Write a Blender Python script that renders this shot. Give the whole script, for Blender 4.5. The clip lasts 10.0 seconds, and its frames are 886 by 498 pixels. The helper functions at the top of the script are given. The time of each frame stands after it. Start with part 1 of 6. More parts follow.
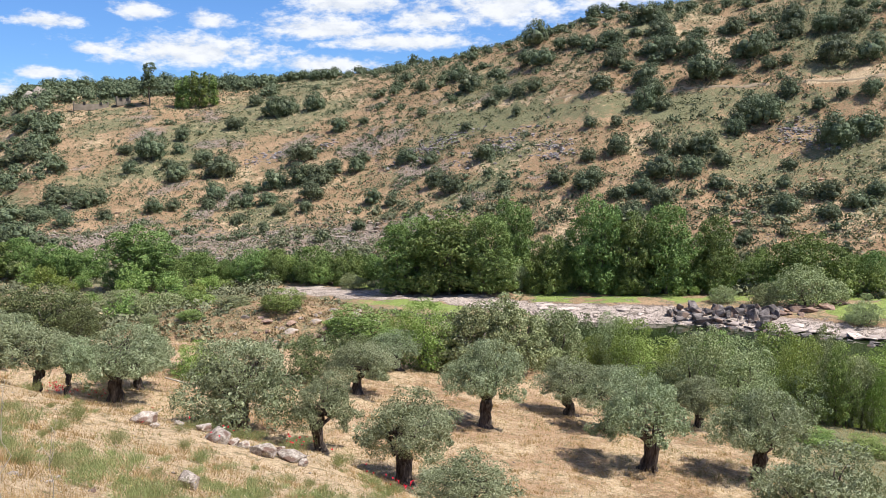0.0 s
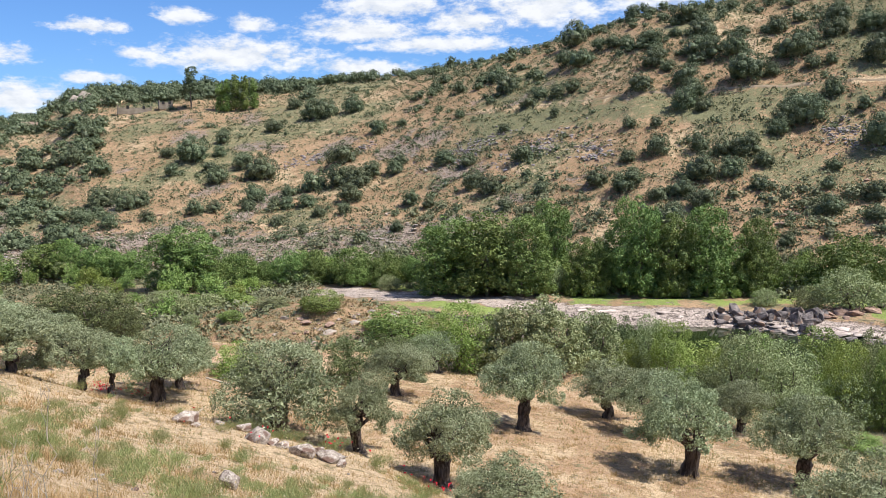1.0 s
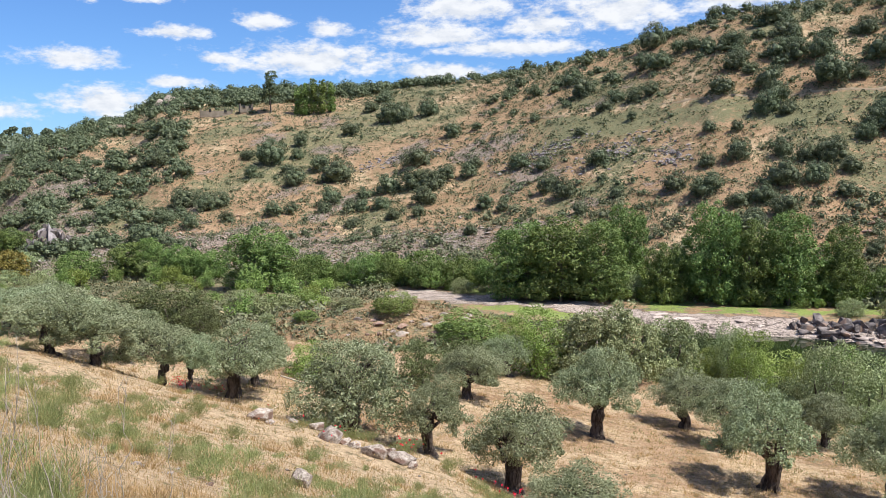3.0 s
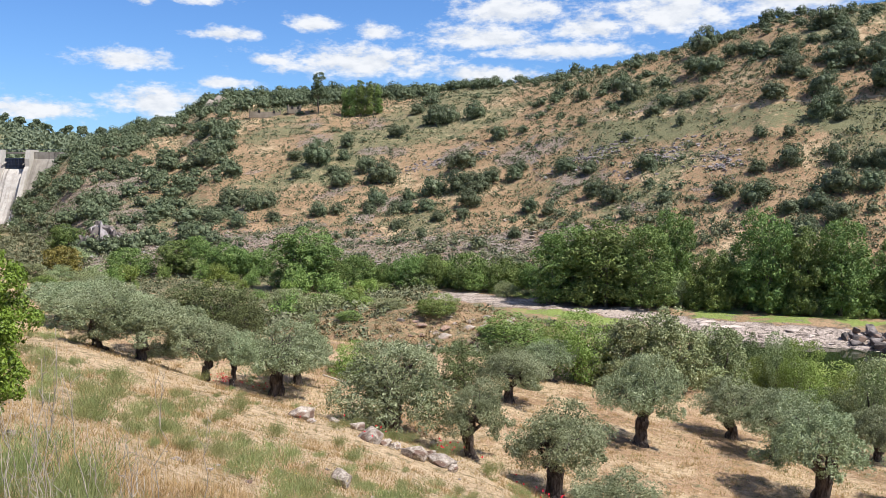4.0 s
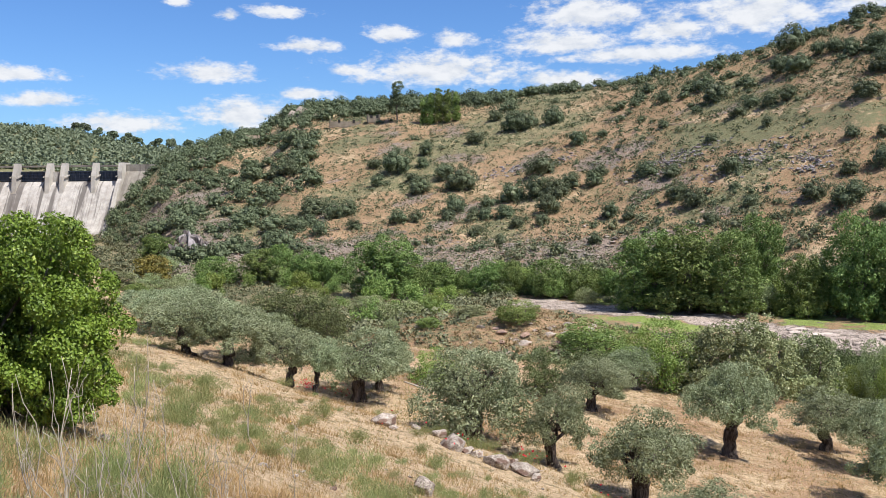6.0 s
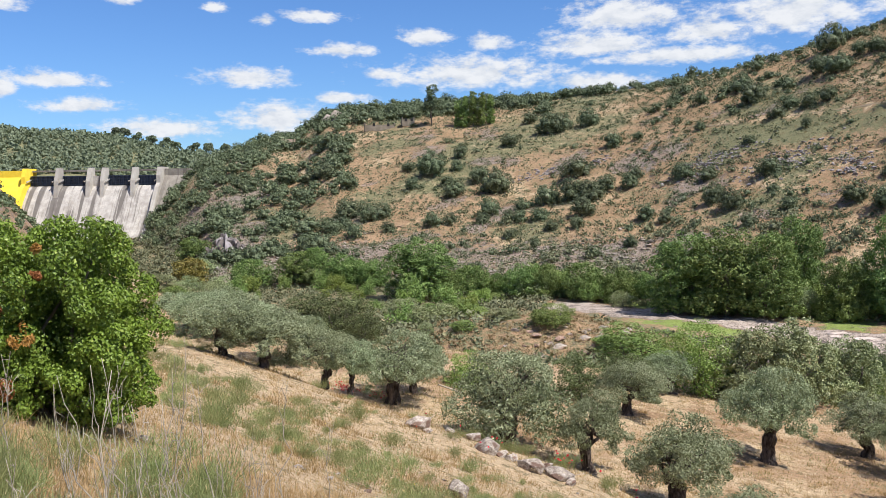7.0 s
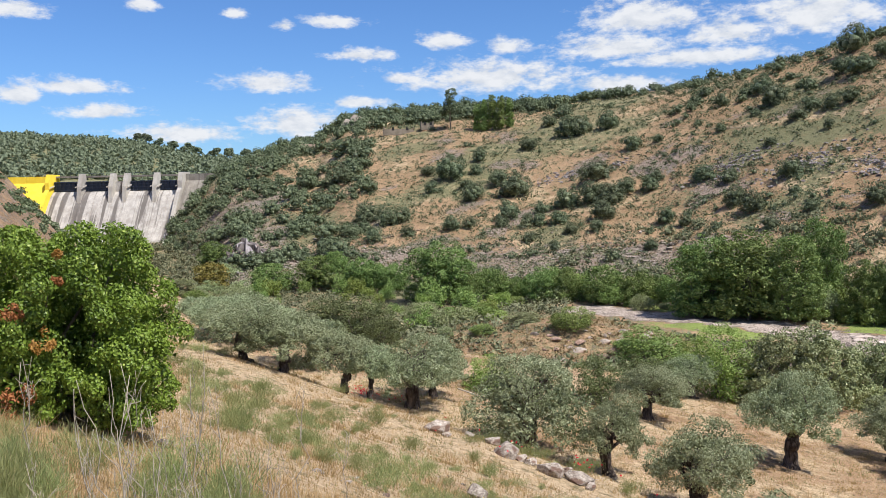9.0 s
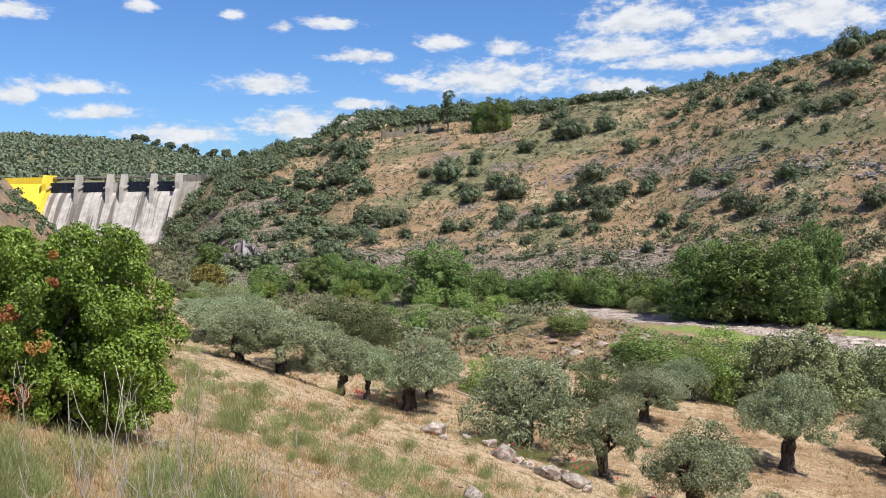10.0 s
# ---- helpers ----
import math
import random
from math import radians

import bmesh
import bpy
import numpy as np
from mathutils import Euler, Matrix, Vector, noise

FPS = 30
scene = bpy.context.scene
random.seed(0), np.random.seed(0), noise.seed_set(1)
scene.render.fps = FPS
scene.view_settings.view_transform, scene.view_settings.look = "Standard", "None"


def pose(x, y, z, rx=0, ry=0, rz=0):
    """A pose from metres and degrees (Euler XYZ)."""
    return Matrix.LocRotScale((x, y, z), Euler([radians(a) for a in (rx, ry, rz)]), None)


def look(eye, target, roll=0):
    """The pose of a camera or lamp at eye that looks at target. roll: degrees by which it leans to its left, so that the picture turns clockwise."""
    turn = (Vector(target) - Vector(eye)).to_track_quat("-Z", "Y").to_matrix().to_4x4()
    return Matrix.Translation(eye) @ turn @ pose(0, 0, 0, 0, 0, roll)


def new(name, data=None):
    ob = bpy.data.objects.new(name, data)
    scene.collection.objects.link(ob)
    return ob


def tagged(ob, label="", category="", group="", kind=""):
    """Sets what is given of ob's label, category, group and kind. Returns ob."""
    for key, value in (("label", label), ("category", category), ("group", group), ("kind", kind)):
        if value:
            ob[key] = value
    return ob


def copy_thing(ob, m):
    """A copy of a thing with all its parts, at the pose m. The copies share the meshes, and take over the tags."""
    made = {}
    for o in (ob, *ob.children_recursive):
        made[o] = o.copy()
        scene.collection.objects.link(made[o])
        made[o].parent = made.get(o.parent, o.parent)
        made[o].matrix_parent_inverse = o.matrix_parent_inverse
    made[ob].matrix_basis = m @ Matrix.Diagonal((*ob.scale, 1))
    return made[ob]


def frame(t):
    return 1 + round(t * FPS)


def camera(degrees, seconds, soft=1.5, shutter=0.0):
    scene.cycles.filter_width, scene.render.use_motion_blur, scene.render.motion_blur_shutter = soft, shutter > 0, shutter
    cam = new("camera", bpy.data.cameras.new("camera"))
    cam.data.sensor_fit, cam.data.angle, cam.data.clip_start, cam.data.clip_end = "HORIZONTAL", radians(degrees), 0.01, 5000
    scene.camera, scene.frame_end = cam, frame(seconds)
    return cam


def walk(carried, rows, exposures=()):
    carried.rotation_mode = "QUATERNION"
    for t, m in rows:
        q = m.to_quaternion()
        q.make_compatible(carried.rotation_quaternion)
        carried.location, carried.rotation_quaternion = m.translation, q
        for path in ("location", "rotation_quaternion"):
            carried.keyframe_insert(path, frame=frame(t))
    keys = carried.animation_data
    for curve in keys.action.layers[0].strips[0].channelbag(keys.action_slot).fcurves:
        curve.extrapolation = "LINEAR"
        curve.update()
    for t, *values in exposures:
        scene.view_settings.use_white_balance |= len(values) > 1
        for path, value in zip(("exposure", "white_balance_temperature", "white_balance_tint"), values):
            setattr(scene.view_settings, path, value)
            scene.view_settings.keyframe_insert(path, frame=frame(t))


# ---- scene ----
cam = camera(54.16, 10.0, soft=0.55)
walk(cam, [
    (0, pose(0.047, -0.484, 20.107, 84.804, 0.722, -12.854)),
    (0.5, pose(0.022, -0.433, 20.092, 84.905, 1.080, -11.402)),
    (1, pose(0.036, -0.442, 20.106, 84.956, 0.878, -10.373)),
    (1.5, pose(0.018, -0.367, 20.066, 85.008, 1.286, -8.899)),
    (2, pose(0.035, -0.320, 20.058, 85.061, 1.643, -7.706)),
    (3.5, pose(0.020, -0.173, 20.038, 85.343, -0.130, -4.106)),
    (4, pose(0.038, -0.066, 20.000, 85.433, -0.225, -2.518)),
    (4.5, pose(0.031, -0.045, 20.005, 85.523, -0.080, -1.305)),
    (5, pose(-0.000, 0.001, 20.000, 85.598, -0.000, 0.000)),
    (5.5, pose(0.008, 0.027, 19.996, 85.727, 0.263, 1.429)),
    (6, pose(-0.013, 0.055, 19.990, 85.889, 0.553, 2.639)),
    (7.5, pose(-0.009, 0.053, 19.997, 86.179, 0.682, 5.659)),
    (8, pose(0.002, 0.046, 19.998, 86.244, 0.727, 5.984)),
    (8.5, pose(0.002, 0.062, 19.997, 86.313, 0.940, 6.105)),
    (9, pose(0.014, 0.044, 20.003, 86.372, 0.987, 6.174)),
    (9.5, pose(0.014, 0.056, 20.007, 86.432, 1.170, 6.130)),
    (10, pose(0.015, 0.061, 20.005, 86.496, 0.810, 6.004)),
], exposures=[(0, 0.66), (3.0, 0.62), (6.0, 0.53), (10, 0.47)])

# ---- sky, clouds, sun ----
SUN_AZ, SUN_EL = 119.0, 57.0   # bearing from +y towards +x, height, degrees
world = bpy.data.worlds.new("world")
scene.world = world
world.use_nodes = True
wn, wl = world.node_tree.nodes, world.node_tree.links
wn.clear()


def wmath(op, a, b=None, c=None):
    n = wn.new("ShaderNodeMath")
    n.operation = op
    for i, v in enumerate((a, b, c)):
        if v is None:
            continue
        if isinstance(v, (int, float)):
            n.inputs[i].default_value = v
        else:
            wl.new(v, n.inputs[i])
    return n.outputs[0]


sky = wn.new("ShaderNodeTexSky")
sky.sky_type = "NISHITA"
sky.sun_disc = False
sky.sun_elevation, sky.sun_rotation = radians(SUN_EL), radians(SUN_AZ)
sky.altitude, sky.air_density, sky.dust_density, sky.ozone_density = 600, 1.0, 0.6, 1.6
coord = wn.new("ShaderNodeTexCoord")
sep = wn.new("ShaderNodeSeparateXYZ")
wl.new(coord.outputs["Generated"], sep.inputs[0])
az_deg = wmath("MULTIPLY", wmath("ARCTAN2", sep.outputs[0], sep.outputs[1]), 180 / math.pi)
el_deg = wmath("MULTIPLY", wmath("ARCSINE", sep.outputs[2]), 180 / math.pi)
# fine billows, in degrees of bearing and height
comb = wn.new("ShaderNodeCombineXYZ")
wl.new(wmath("MULTIPLY", az_deg, 0.55), comb.inputs[0])
wl.new(wmath("MULTIPLY", el_deg, 1.15), comb.inputs[1])
bil = wn.new("ShaderNodeTexNoise")
bil.inputs["Scale"].default_value, bil.inputs["Detail"].default_value, bil.inputs["Roughness"].default_value = 1.0, 7.0, 0.6
wl.new(comb.outputs[0], bil.inputs["Vector"])
# wide cumulus field for the rest of the sky
field = wn.new("ShaderNodeTexNoise")
field.inputs["Scale"].default_value, field.inputs["Detail"].default_value = 3.2, 5.0
wl.new(coord.outputs["Generated"], field.inputs["Vector"])
CLOUDS = [(-32.1, 11.1, 1.9, 0.7), (-24.9, 11.8, 1.0, 0.5), (-19.3, 11.5, 0.9, 0.4), (-16.2, 10.8, 0.9, 0.4), (-13.3, 11.1, 2.1, 0.5),
          (-6.0, 9.8, 1.7, 0.7), (-11.3, 9.0, 2.2, 0.5), (-17.3, 7.2, 3.0, 0.8), (-29.0, 6.8, 3.0, 0.6), (-27.6, 5.3, 2.5, 0.6),
          (-32.1, 6.2, 1.6, 0.7), (-1.7, 9.4, 1.5, 0.7), (5.1, 9.0, 4.4, 1.1), (6.9, 10.7, 4.1, 1.6), (-2.9, 7.4, 6.4, 1.3),
          (12.0, 9.5, 3.0, 1.1), (17.2, 10.3, 4.9, 1.9), (-11.4, 6.0, 2.2, 0.4), (-15.4, 4.6, 3.9, 1.1), (-22.8, 4.0, 4.1, 0.8),
          (10.0, 8.2, 5.6, 0.7), (5.1, 6.8, 3.9, 0.7), (-8.8, 7.5, 1.3, 0.5), (23.9, 10.9, 4.5, 1.7)]
body = None
for caz, cel, ca, cb in CLOUDS:
    dx = wmath("DIVIDE", wmath("SUBTRACT", az_deg, caz), ca * 1.18)
    dy = wmath("DIVIDE", wmath("SUBTRACT", el_deg, cel), cb * 1.22)
    # flatter below than above
    dy = wmath("MULTIPLY", dy, wmath("ADD", 1.0, wmath("MULTIPLY", wmath("LESS_THAN", dy, 0.0), 0.45)))
    d = wmath("SUBTRACT", 1.0, wmath("SQRT", wmath("ADD", wmath("MULTIPLY", dx, dx), wmath("MULTIPLY", dy, dy))))
    body = d if body is None else wmath("MAXIMUM", body, d)
outside = wmath("MAXIMUM", wmath("GREATER_THAN", el_deg, 14.0), wmath("GREATER_THAN", wmath("ABSOLUTE", wmath("SUBTRACT", az_deg, 3.0)), 40.0))
rest = wmath("SUBTRACT", wmath("MULTIPLY", wmath("SUBTRACT", field.outputs[0], 0.53), 6.0), wmath("MULTIPLY", wmath("SUBTRACT", 1.0, outside), 9.0))
body = wmath("MAXIMUM", body, wmath("MAXIMUM", rest, -1.0))
fine = wn.new("ShaderNodeTexNoise")
fine.inputs["Scale"].default_value, fine.inputs["Detail"].default_value, fine.inputs["Roughness"].default_value = 3.6, 6.0, 0.62
wl.new(comb.outputs[0], fine.inputs["Vector"])
lift = wn.new("ShaderNodeVectorMath")
lift.operation = "ADD"
lift.inputs[1].default_value = (0.12, 0.5, 0)
wl.new(comb.outputs[0], lift.inputs[0])
above = wn.new("ShaderNodeTexNoise")
above.inputs["Scale"].default_value, above.inputs["Detail"].default_value, above.inputs["Roughness"].default_value = 1.0, 7.0, 0.6
wl.new(lift.outputs[0], above.inputs["Vector"])
dens = wmath("ADD", body, wmath("ADD", wmath("MULTIPLY", wmath("SUBTRACT", bil.outputs[0], 0.5), 1.9), wmath("MULTIPLY", wmath("SUBTRACT", fine.outputs[0], 0.5), 0.85)))
mask = wn.new("ShaderNodeMapRange")
mask.interpolation_type = "SMOOTHSTEP"
mask.inputs["From Min"].default_value, mask.inputs["From Max"].default_value = -0.02, 0.75
mask.inputs["To Max"].default_value = 0.97
wl.new(dens, mask.inputs["Value"])
tone = wn.new("ShaderNodeMapRange")
tone.inputs["From Min"].default_value, tone.inputs["From Max"].default_value = -0.16, 0.10
tone.inputs["To Min"].default_value, tone.inputs["To Max"].default_value = 0.45, 1.0
wl.new(wmath("SUBTRACT", bil.outputs[0], above.outputs[0]), tone.inputs["Value"])
white = wn.new("ShaderNodeMix")
white.data_type = "RGBA"
white.inputs["A"].default_value, white.inputs["B"].default_value = (5.9, 6.5, 7.5, 1), (9.0, 9.2, 9.6, 1)
wl.new(tone.outputs[0], white.inputs["Factor"])
mixed = wn.new("ShaderNodeMix")
mixed.data_type = "RGBA"
wl.new(mask.outputs[0], mixed.inputs["Factor"])
tint = wn.new("ShaderNodeMix")
tint.data_type, tint.blend_type = "RGBA", "MULTIPLY"
tint.inputs["Factor"].default_value, tint.inputs["B"].default_value = 1.0, (0.66, 0.99, 1.48, 1)
wl.new(sky.outputs[0], tint.inputs["A"])
wl.new(tint.outputs["Result"], mixed.inputs["A"])
wl.new(white.outputs["Result"], mixed.inputs["B"])
bg = wn.new("ShaderNodeBackground")
bg.inputs["Strength"].default_value = 0.069
wl.new(mixed.outputs["Result"], bg.inputs["Color"])
wout = wn.new("ShaderNodeOutputWorld")
wl.new(bg.outputs[0], wout.inputs["Surface"])

sun = new("sun", bpy.data.lights.new("sun", "SUN"))
sun.data.energy, sun.data.angle, sun.data.color = 5.0, radians(0.5), (1.0, 0.965, 0.91)
sa, se = radians(SUN_AZ), radians(SUN_EL)
sun.matrix_world = look((80 * math.sin(sa), 80 * math.cos(sa), 120), (0, 0, 120 - 80 * math.tan(se)))

# ---- materials ----
class Tree:
    """Short hand for a material's nodes."""

    def __init__(self, name):
        self.m = bpy.data.materials.new(name)
        self.m.use_nodes = True
        self.n, self.l = self.m.node_tree.nodes, self.m.node_tree.links
        self.bsdf = self.n["Principled BSDF"]
        self.out = self.n["Material Output"]

    def put(self, value, socket):
        if isinstance(value, (int, float)):
            socket.default_value = value
        elif isinstance(value, tuple):
            socket.default_value = (*value, 1.0)[:4] if socket.type == "RGBA" else value[:3]
        else:
            self.l.new(value, socket)

    def pos(self):
        return self.n.new("ShaderNodeNewGeometry").outputs["Position"]

    def obj(self):
        return self.n.new("ShaderNodeTexCoord").outputs["Object"]

    def stretch(self, vec, sx, sy, sz):
        k = self.n.new("ShaderNodeMapping")
        k.inputs["Scale"].default_value = (sx, sy, sz)
        self.l.new(vec, k.inputs["Vector"])
        return k.outputs[0]

    def noise(self, vec, scale, detail=5.0, rough=0.55):
        k = self.n.new("ShaderNodeTexNoise")
        self.l.new(vec, k.inputs["Vector"])
        k.inputs["Scale"].default_value, k.inputs["Detail"].default_value, k.inputs["Roughness"].default_value = scale, detail, rough
        return k.outputs[0]

    def cells(self, vec, scale, feature="F1"):
        k = self.n.new("ShaderNodeTexVoronoi")
        k.feature = feature
        self.l.new(vec, k.inputs["Vector"])
        k.inputs["Scale"].default_value = scale
        return k.outputs["Distance"]

    def attr(self, name):
        k = self.n.new("ShaderNodeAttribute")
        k.attribute_name = name
        return k.outputs["Fac"]

    def span(self, v, a, b, lo=0.0, hi=1.0):
        k = self.n.new("ShaderNodeMapRange")
        k.interpolation_type = "SMOOTHSTEP"
        self.l.new(v, k.inputs["Value"])
        for s, w in (("From Min", a), ("From Max", b), ("To Min", lo), ("To Max", hi)):
            k.inputs[s].default_value = w
        return k.outputs[0]

    def calc(self, op, a, b):
        k = self.n.new("ShaderNodeMath")
        k.operation = op
        self.put(a, k.inputs[0])
        self.put(b, k.inputs[1])
        return k.outputs[0]

    def mix(self, f, a, b, blend="MIX"):
        k = self.n.new("ShaderNodeMix")
        k.data_type, k.blend_type = "RGBA", blend
        self.put(f, k.inputs["Factor"])
        self.put(a, k.inputs["A"])
        self.put(b, k.inputs["B"])
        return k.outputs["Result"]

    def finish(self, color, rough=0.85, height=None, bump=0.4, dist=0.05, metal=0.0, spec=0.3):
        self.put(color, self.bsdf.inputs["Base Color"])
        self.put(rough, self.bsdf.inputs["Roughness"])
        self.bsdf.inputs["Metallic"].default_value = metal
        self.bsdf.inputs["Specular IOR Level"].default_value = spec
        if height is not None:
            k = self.n.new("ShaderNodeBump")
            k.inputs["Strength"].default_value, k.inputs["Distance"].default_value = bump, dist
            self.l.new(height, k.inputs["Height"])
            self.l.new(k.outputs[0], self.bsdf.inputs["Normal"])
        return self.m


def leaf_material(name, dark, light, odd=None, through_light=0.35, spec=0.22, rough=0.55):
    """Leaves: colour differs a little from leaf to leaf, from spray to spray and from plant to plant; light passes through."""
    t = Tree(name)
    geo = t.n.new("ShaderNodeNewGeometry")
    rnd = geo.outputs["Random Per Island"]
    info = t.n.new("ShaderNodeObjectInfo").outputs["Random"]
    patch = t.noise(geo.outputs["Position"], 0.7, 4.0, 0.6)
    k = t.calc("ADD", t.calc("MULTIPLY", rnd, 0.45), t.calc("MULTIPLY", t.span(patch, 0.32, 0.68), 0.55))
    col = t.mix(k, dark, light)
    if odd:
        col = t.mix(t.span(rnd, 0.955, 0.975), col, odd)
    hsv = t.n.new("ShaderNodeHueSaturation")
    t.l.new(col, hsv.inputs["Color"])
    t.l.new(t.span(info, 0, 1, 0.485, 0.515), hsv.inputs["Hue"])
    t.l.new(t.span(info, 0, 1, 0.88, 1.14), hsv.inputs["Value"])
    col = hsv.outputs[0]
    t.finish(col, rough, spec=spec)
    tr = t.n.new("ShaderNodeBsdfTranslucent")
    t.l.new(t.mix(0.5, col, (0.8, 0.9, 0.25), "MULTIPLY"), tr.inputs["Color"])
    ms = t.n.new("ShaderNodeMixShader")
    ms.inputs[0].default_value = through_light
    t.l.new(t.bsdf.outputs[0], ms.inputs[1])
    t.l.new(tr.outputs[0], ms.inputs[2])
    t.l.new(ms.outputs[0], t.out.inputs["Surface"])
    return t.m


def ground_material():
    """Dry grass, bare earth, fresh growth and rock, by the ground's own cover values, broken up at several scales."""
    t = Tree("dry_ground")
    p = t.pos()
    wide, mid, patch = t.noise(p, 0.10, 4), t.noise(p, 0.5, 6, 0.62), t.noise(p, 1.7, 6, 0.68)
    fine, grit = t.noise(p, 6.0, 6, 0.7), t.noise(p, 30.0, 5, 0.75)

    def swing(v, k):
        return t.calc("MULTIPLY", t.calc("SUBTRACT", v, 0.5), k)

    straw = t.mix(t.span(fine, 0.3, 0.7), (0.37, 0.262, 0.155), (0.60, 0.45, 0.292))
    straw = t.mix(t.span(patch, 0.55, 0.7, 0, 0.75), straw, (0.27, 0.215, 0.115))
    soil = t.mix(t.span(fine, 0.3, 0.7), (0.20, 0.120, 0.068), (0.41, 0.265, 0.158))
    soil = t.mix(t.span(wide, 0.45, 0.6, 0, 0.6), soil, (0.42, 0.275, 0.17))
    soil_f = t.span(t.calc("ADD", t.attr("soil"), t.calc("ADD", swing(mid, 1.5), swing(patch, 0.8))), 0.35, 0.65)
    col = t.mix(soil_f, straw, soil)
    green = t.mix(t.span(fine, 0.3, 0.7), (0.105, 0.108, 0.056), (0.23, 0.22, 0.122))
    green_f = t.span(t.calc("ADD", t.attr("green"), t.calc("ADD", swing(mid, 1.0), t.calc("ADD", swing(patch, 1.4), swing(fine, 0.7)))), 0.42, 0.66)
    col = t.mix(green_f, col, green)
    warp = t.n.new("ShaderNodeVectorMath")
    warp.operation = "MULTIPLY_ADD"
    wn3 = t.n.new("ShaderNodeTexNoise")
    t.l.new(p, wn3.inputs["Vector"])
    wn3.inputs["Scale"].default_value, wn3.inputs["Detail"].default_value = 0.45, 4.0
    t.l.new(wn3.outputs["Color"], warp.inputs[0])
    warp.inputs[1].default_value = (3.2, 3.2, 1.5)
    t.l.new(p, warp.inputs[2])
    lush = t.mix(t.span(fine, 0.3, 0.7), (0.13, 0.18, 0.04), (0.29, 0.36, 0.10))
    col = t.mix(t.span(t.calc("ADD", t.attr("lush"), t.calc("ADD", swing(mid, 0.9), swing(patch, 0.8))), 0.42, 0.62), col, lush)
    def seam(scale, sx, sy, sz, width):
        v = t.noise(t.stretch(warp.outputs[0], sx, sy, sz), scale, 4, 0.55)
        return t.span(t.calc("ABSOLUTE", t.calc("SUBTRACT", v, 0.5), 0.0), 0.0, width)

    crack, crack2 = seam(0.35, 0.5, 1.3, 2.0, 0.022), seam(1.3, 0.6, 1.2, 2.0, 0.03)
    stone = t.mix(t.span(fine, 0.3, 0.72), (0.17, 0.14, 0.115), (0.38, 0.325, 0.275))
    stone = t.mix(t.span(wide, 0.35, 0.6), stone, t.mix(fine, (0.24, 0.17, 0.13), (0.42, 0.33, 0.27)))
    stone = t.mix(t.span(t.attr("shelf"), 0.3, 0.7), stone, t.mix(t.span(fine, 0.3, 0.7), (0.33, 0.26, 0.22), (0.60, 0.50, 0.43)))
    stone = t.mix(crack, (0.09, 0.07, 0.06), t.mix(crack2, (0.17, 0.14, 0.12), stone))
    rock_f = t.span(t.calc("ADD", t.attr("rock"), t.calc("ADD", swing(mid, 1.1), t.calc("ADD", swing(patch, 1.0), swing(fine, 0.5)))), 0.48, 0.58)
    col = t.mix(rock_f, col, stone)
    speck, speck2 = t.noise(p, 2.6, 4, 0.8), t.noise(t.stretch(p, 1.03, 0.97, 1), 10.0, 4, 0.8)
    dull = t.mix(rock_f, (0.115, 0.10, 0.045), (0.10, 0.085, 0.075))
    col = t.mix(t.calc("MULTIPLY", t.span(speck, 0.36, 0.49, 0.75, 0), t.span(rock_f, 0.0, 1.0, 1.0, 0.45)), col, dull)
    col = t.mix(t.span(speck, 0.57, 0.70, 0, 0.25), col, (0.55, 0.43, 0.28))
    col = t.mix(t.span(speck2, 0.36, 0.47, 0.5, 0), col, (0.15, 0.125, 0.06))
    col = t.mix(t.span(speck2, 0.58, 0.70, 0, 0.28), col, (0.60, 0.48, 0.33))
    col = t.mix(t.span(grit, 0.6, 0.72, 0, 0.4), col, (0.58, 0.48, 0.33))
    col = t.mix(t.span(grit, 0.28, 0.42, 0.5, 0), col, (0.09, 0.07, 0.04))
    h = t.calc("ADD", t.calc("MULTIPLY", patch, 1.6), t.calc("ADD", t.calc("MULTIPLY", fine, 0.8), t.calc("ADD", t.calc("MULTIPLY", grit, 0.25), t.calc("MULTIPLY", t.calc("MULTIPLY", t.calc("MULTIPLY", crack, crack2), rock_f), 0.9))))
    return t.finish(col, 0.95, h, 0.9, 0.14, spec=0.1)


def stone_material(name, a, b, patch, scale=3.0):
    t = Tree(name)
    o, rnd = t.obj(), t.n.new("ShaderNodeObjectInfo").outputs["Random"]
    f, g, w = t.noise(o, scale * 2.5, 7, 0.65), t.noise(o, scale * 12, 4, 0.7), t.noise(o, scale * 0.6, 3)
    col = t.mix(t.span(f, 0.3, 0.7), a, b)
    col = t.mix(t.span(w, 0.5, 0.62), col, patch)
    col = t.mix(t.span(g, 0.3, 0.45, 0.5, 0), col, (0.05, 0.045, 0.04))
    hsv = t.n.new("ShaderNodeHueSaturation")
    t.l.new(col, hsv.inputs["Color"])
    t.l.new(t.span(rnd, 0, 1, 0.8, 1.2), hsv.inputs["Value"])
    return t.finish(hsv.outputs[0], 0.9, t.calc("ADD", f, t.calc("MULTIPLY", g, 0.3)), 0.7, 0.08, spec=0.2)


def bark_material(name, a, b):
    t = Tree(name)
    o = t.stretch(t.obj(), 1, 1, 0.22)
    f, g = t.noise(o, 9, 6, 0.65), t.noise(o, 40, 4)
    col = t.mix(t.span(f, 0.35, 0.65), a, b)
    return t.finish(col, 0.95, t.calc("ADD", f, t.calc("MULTIPLY", g, 0.3)), 1.0, 0.12, spec=0.1)


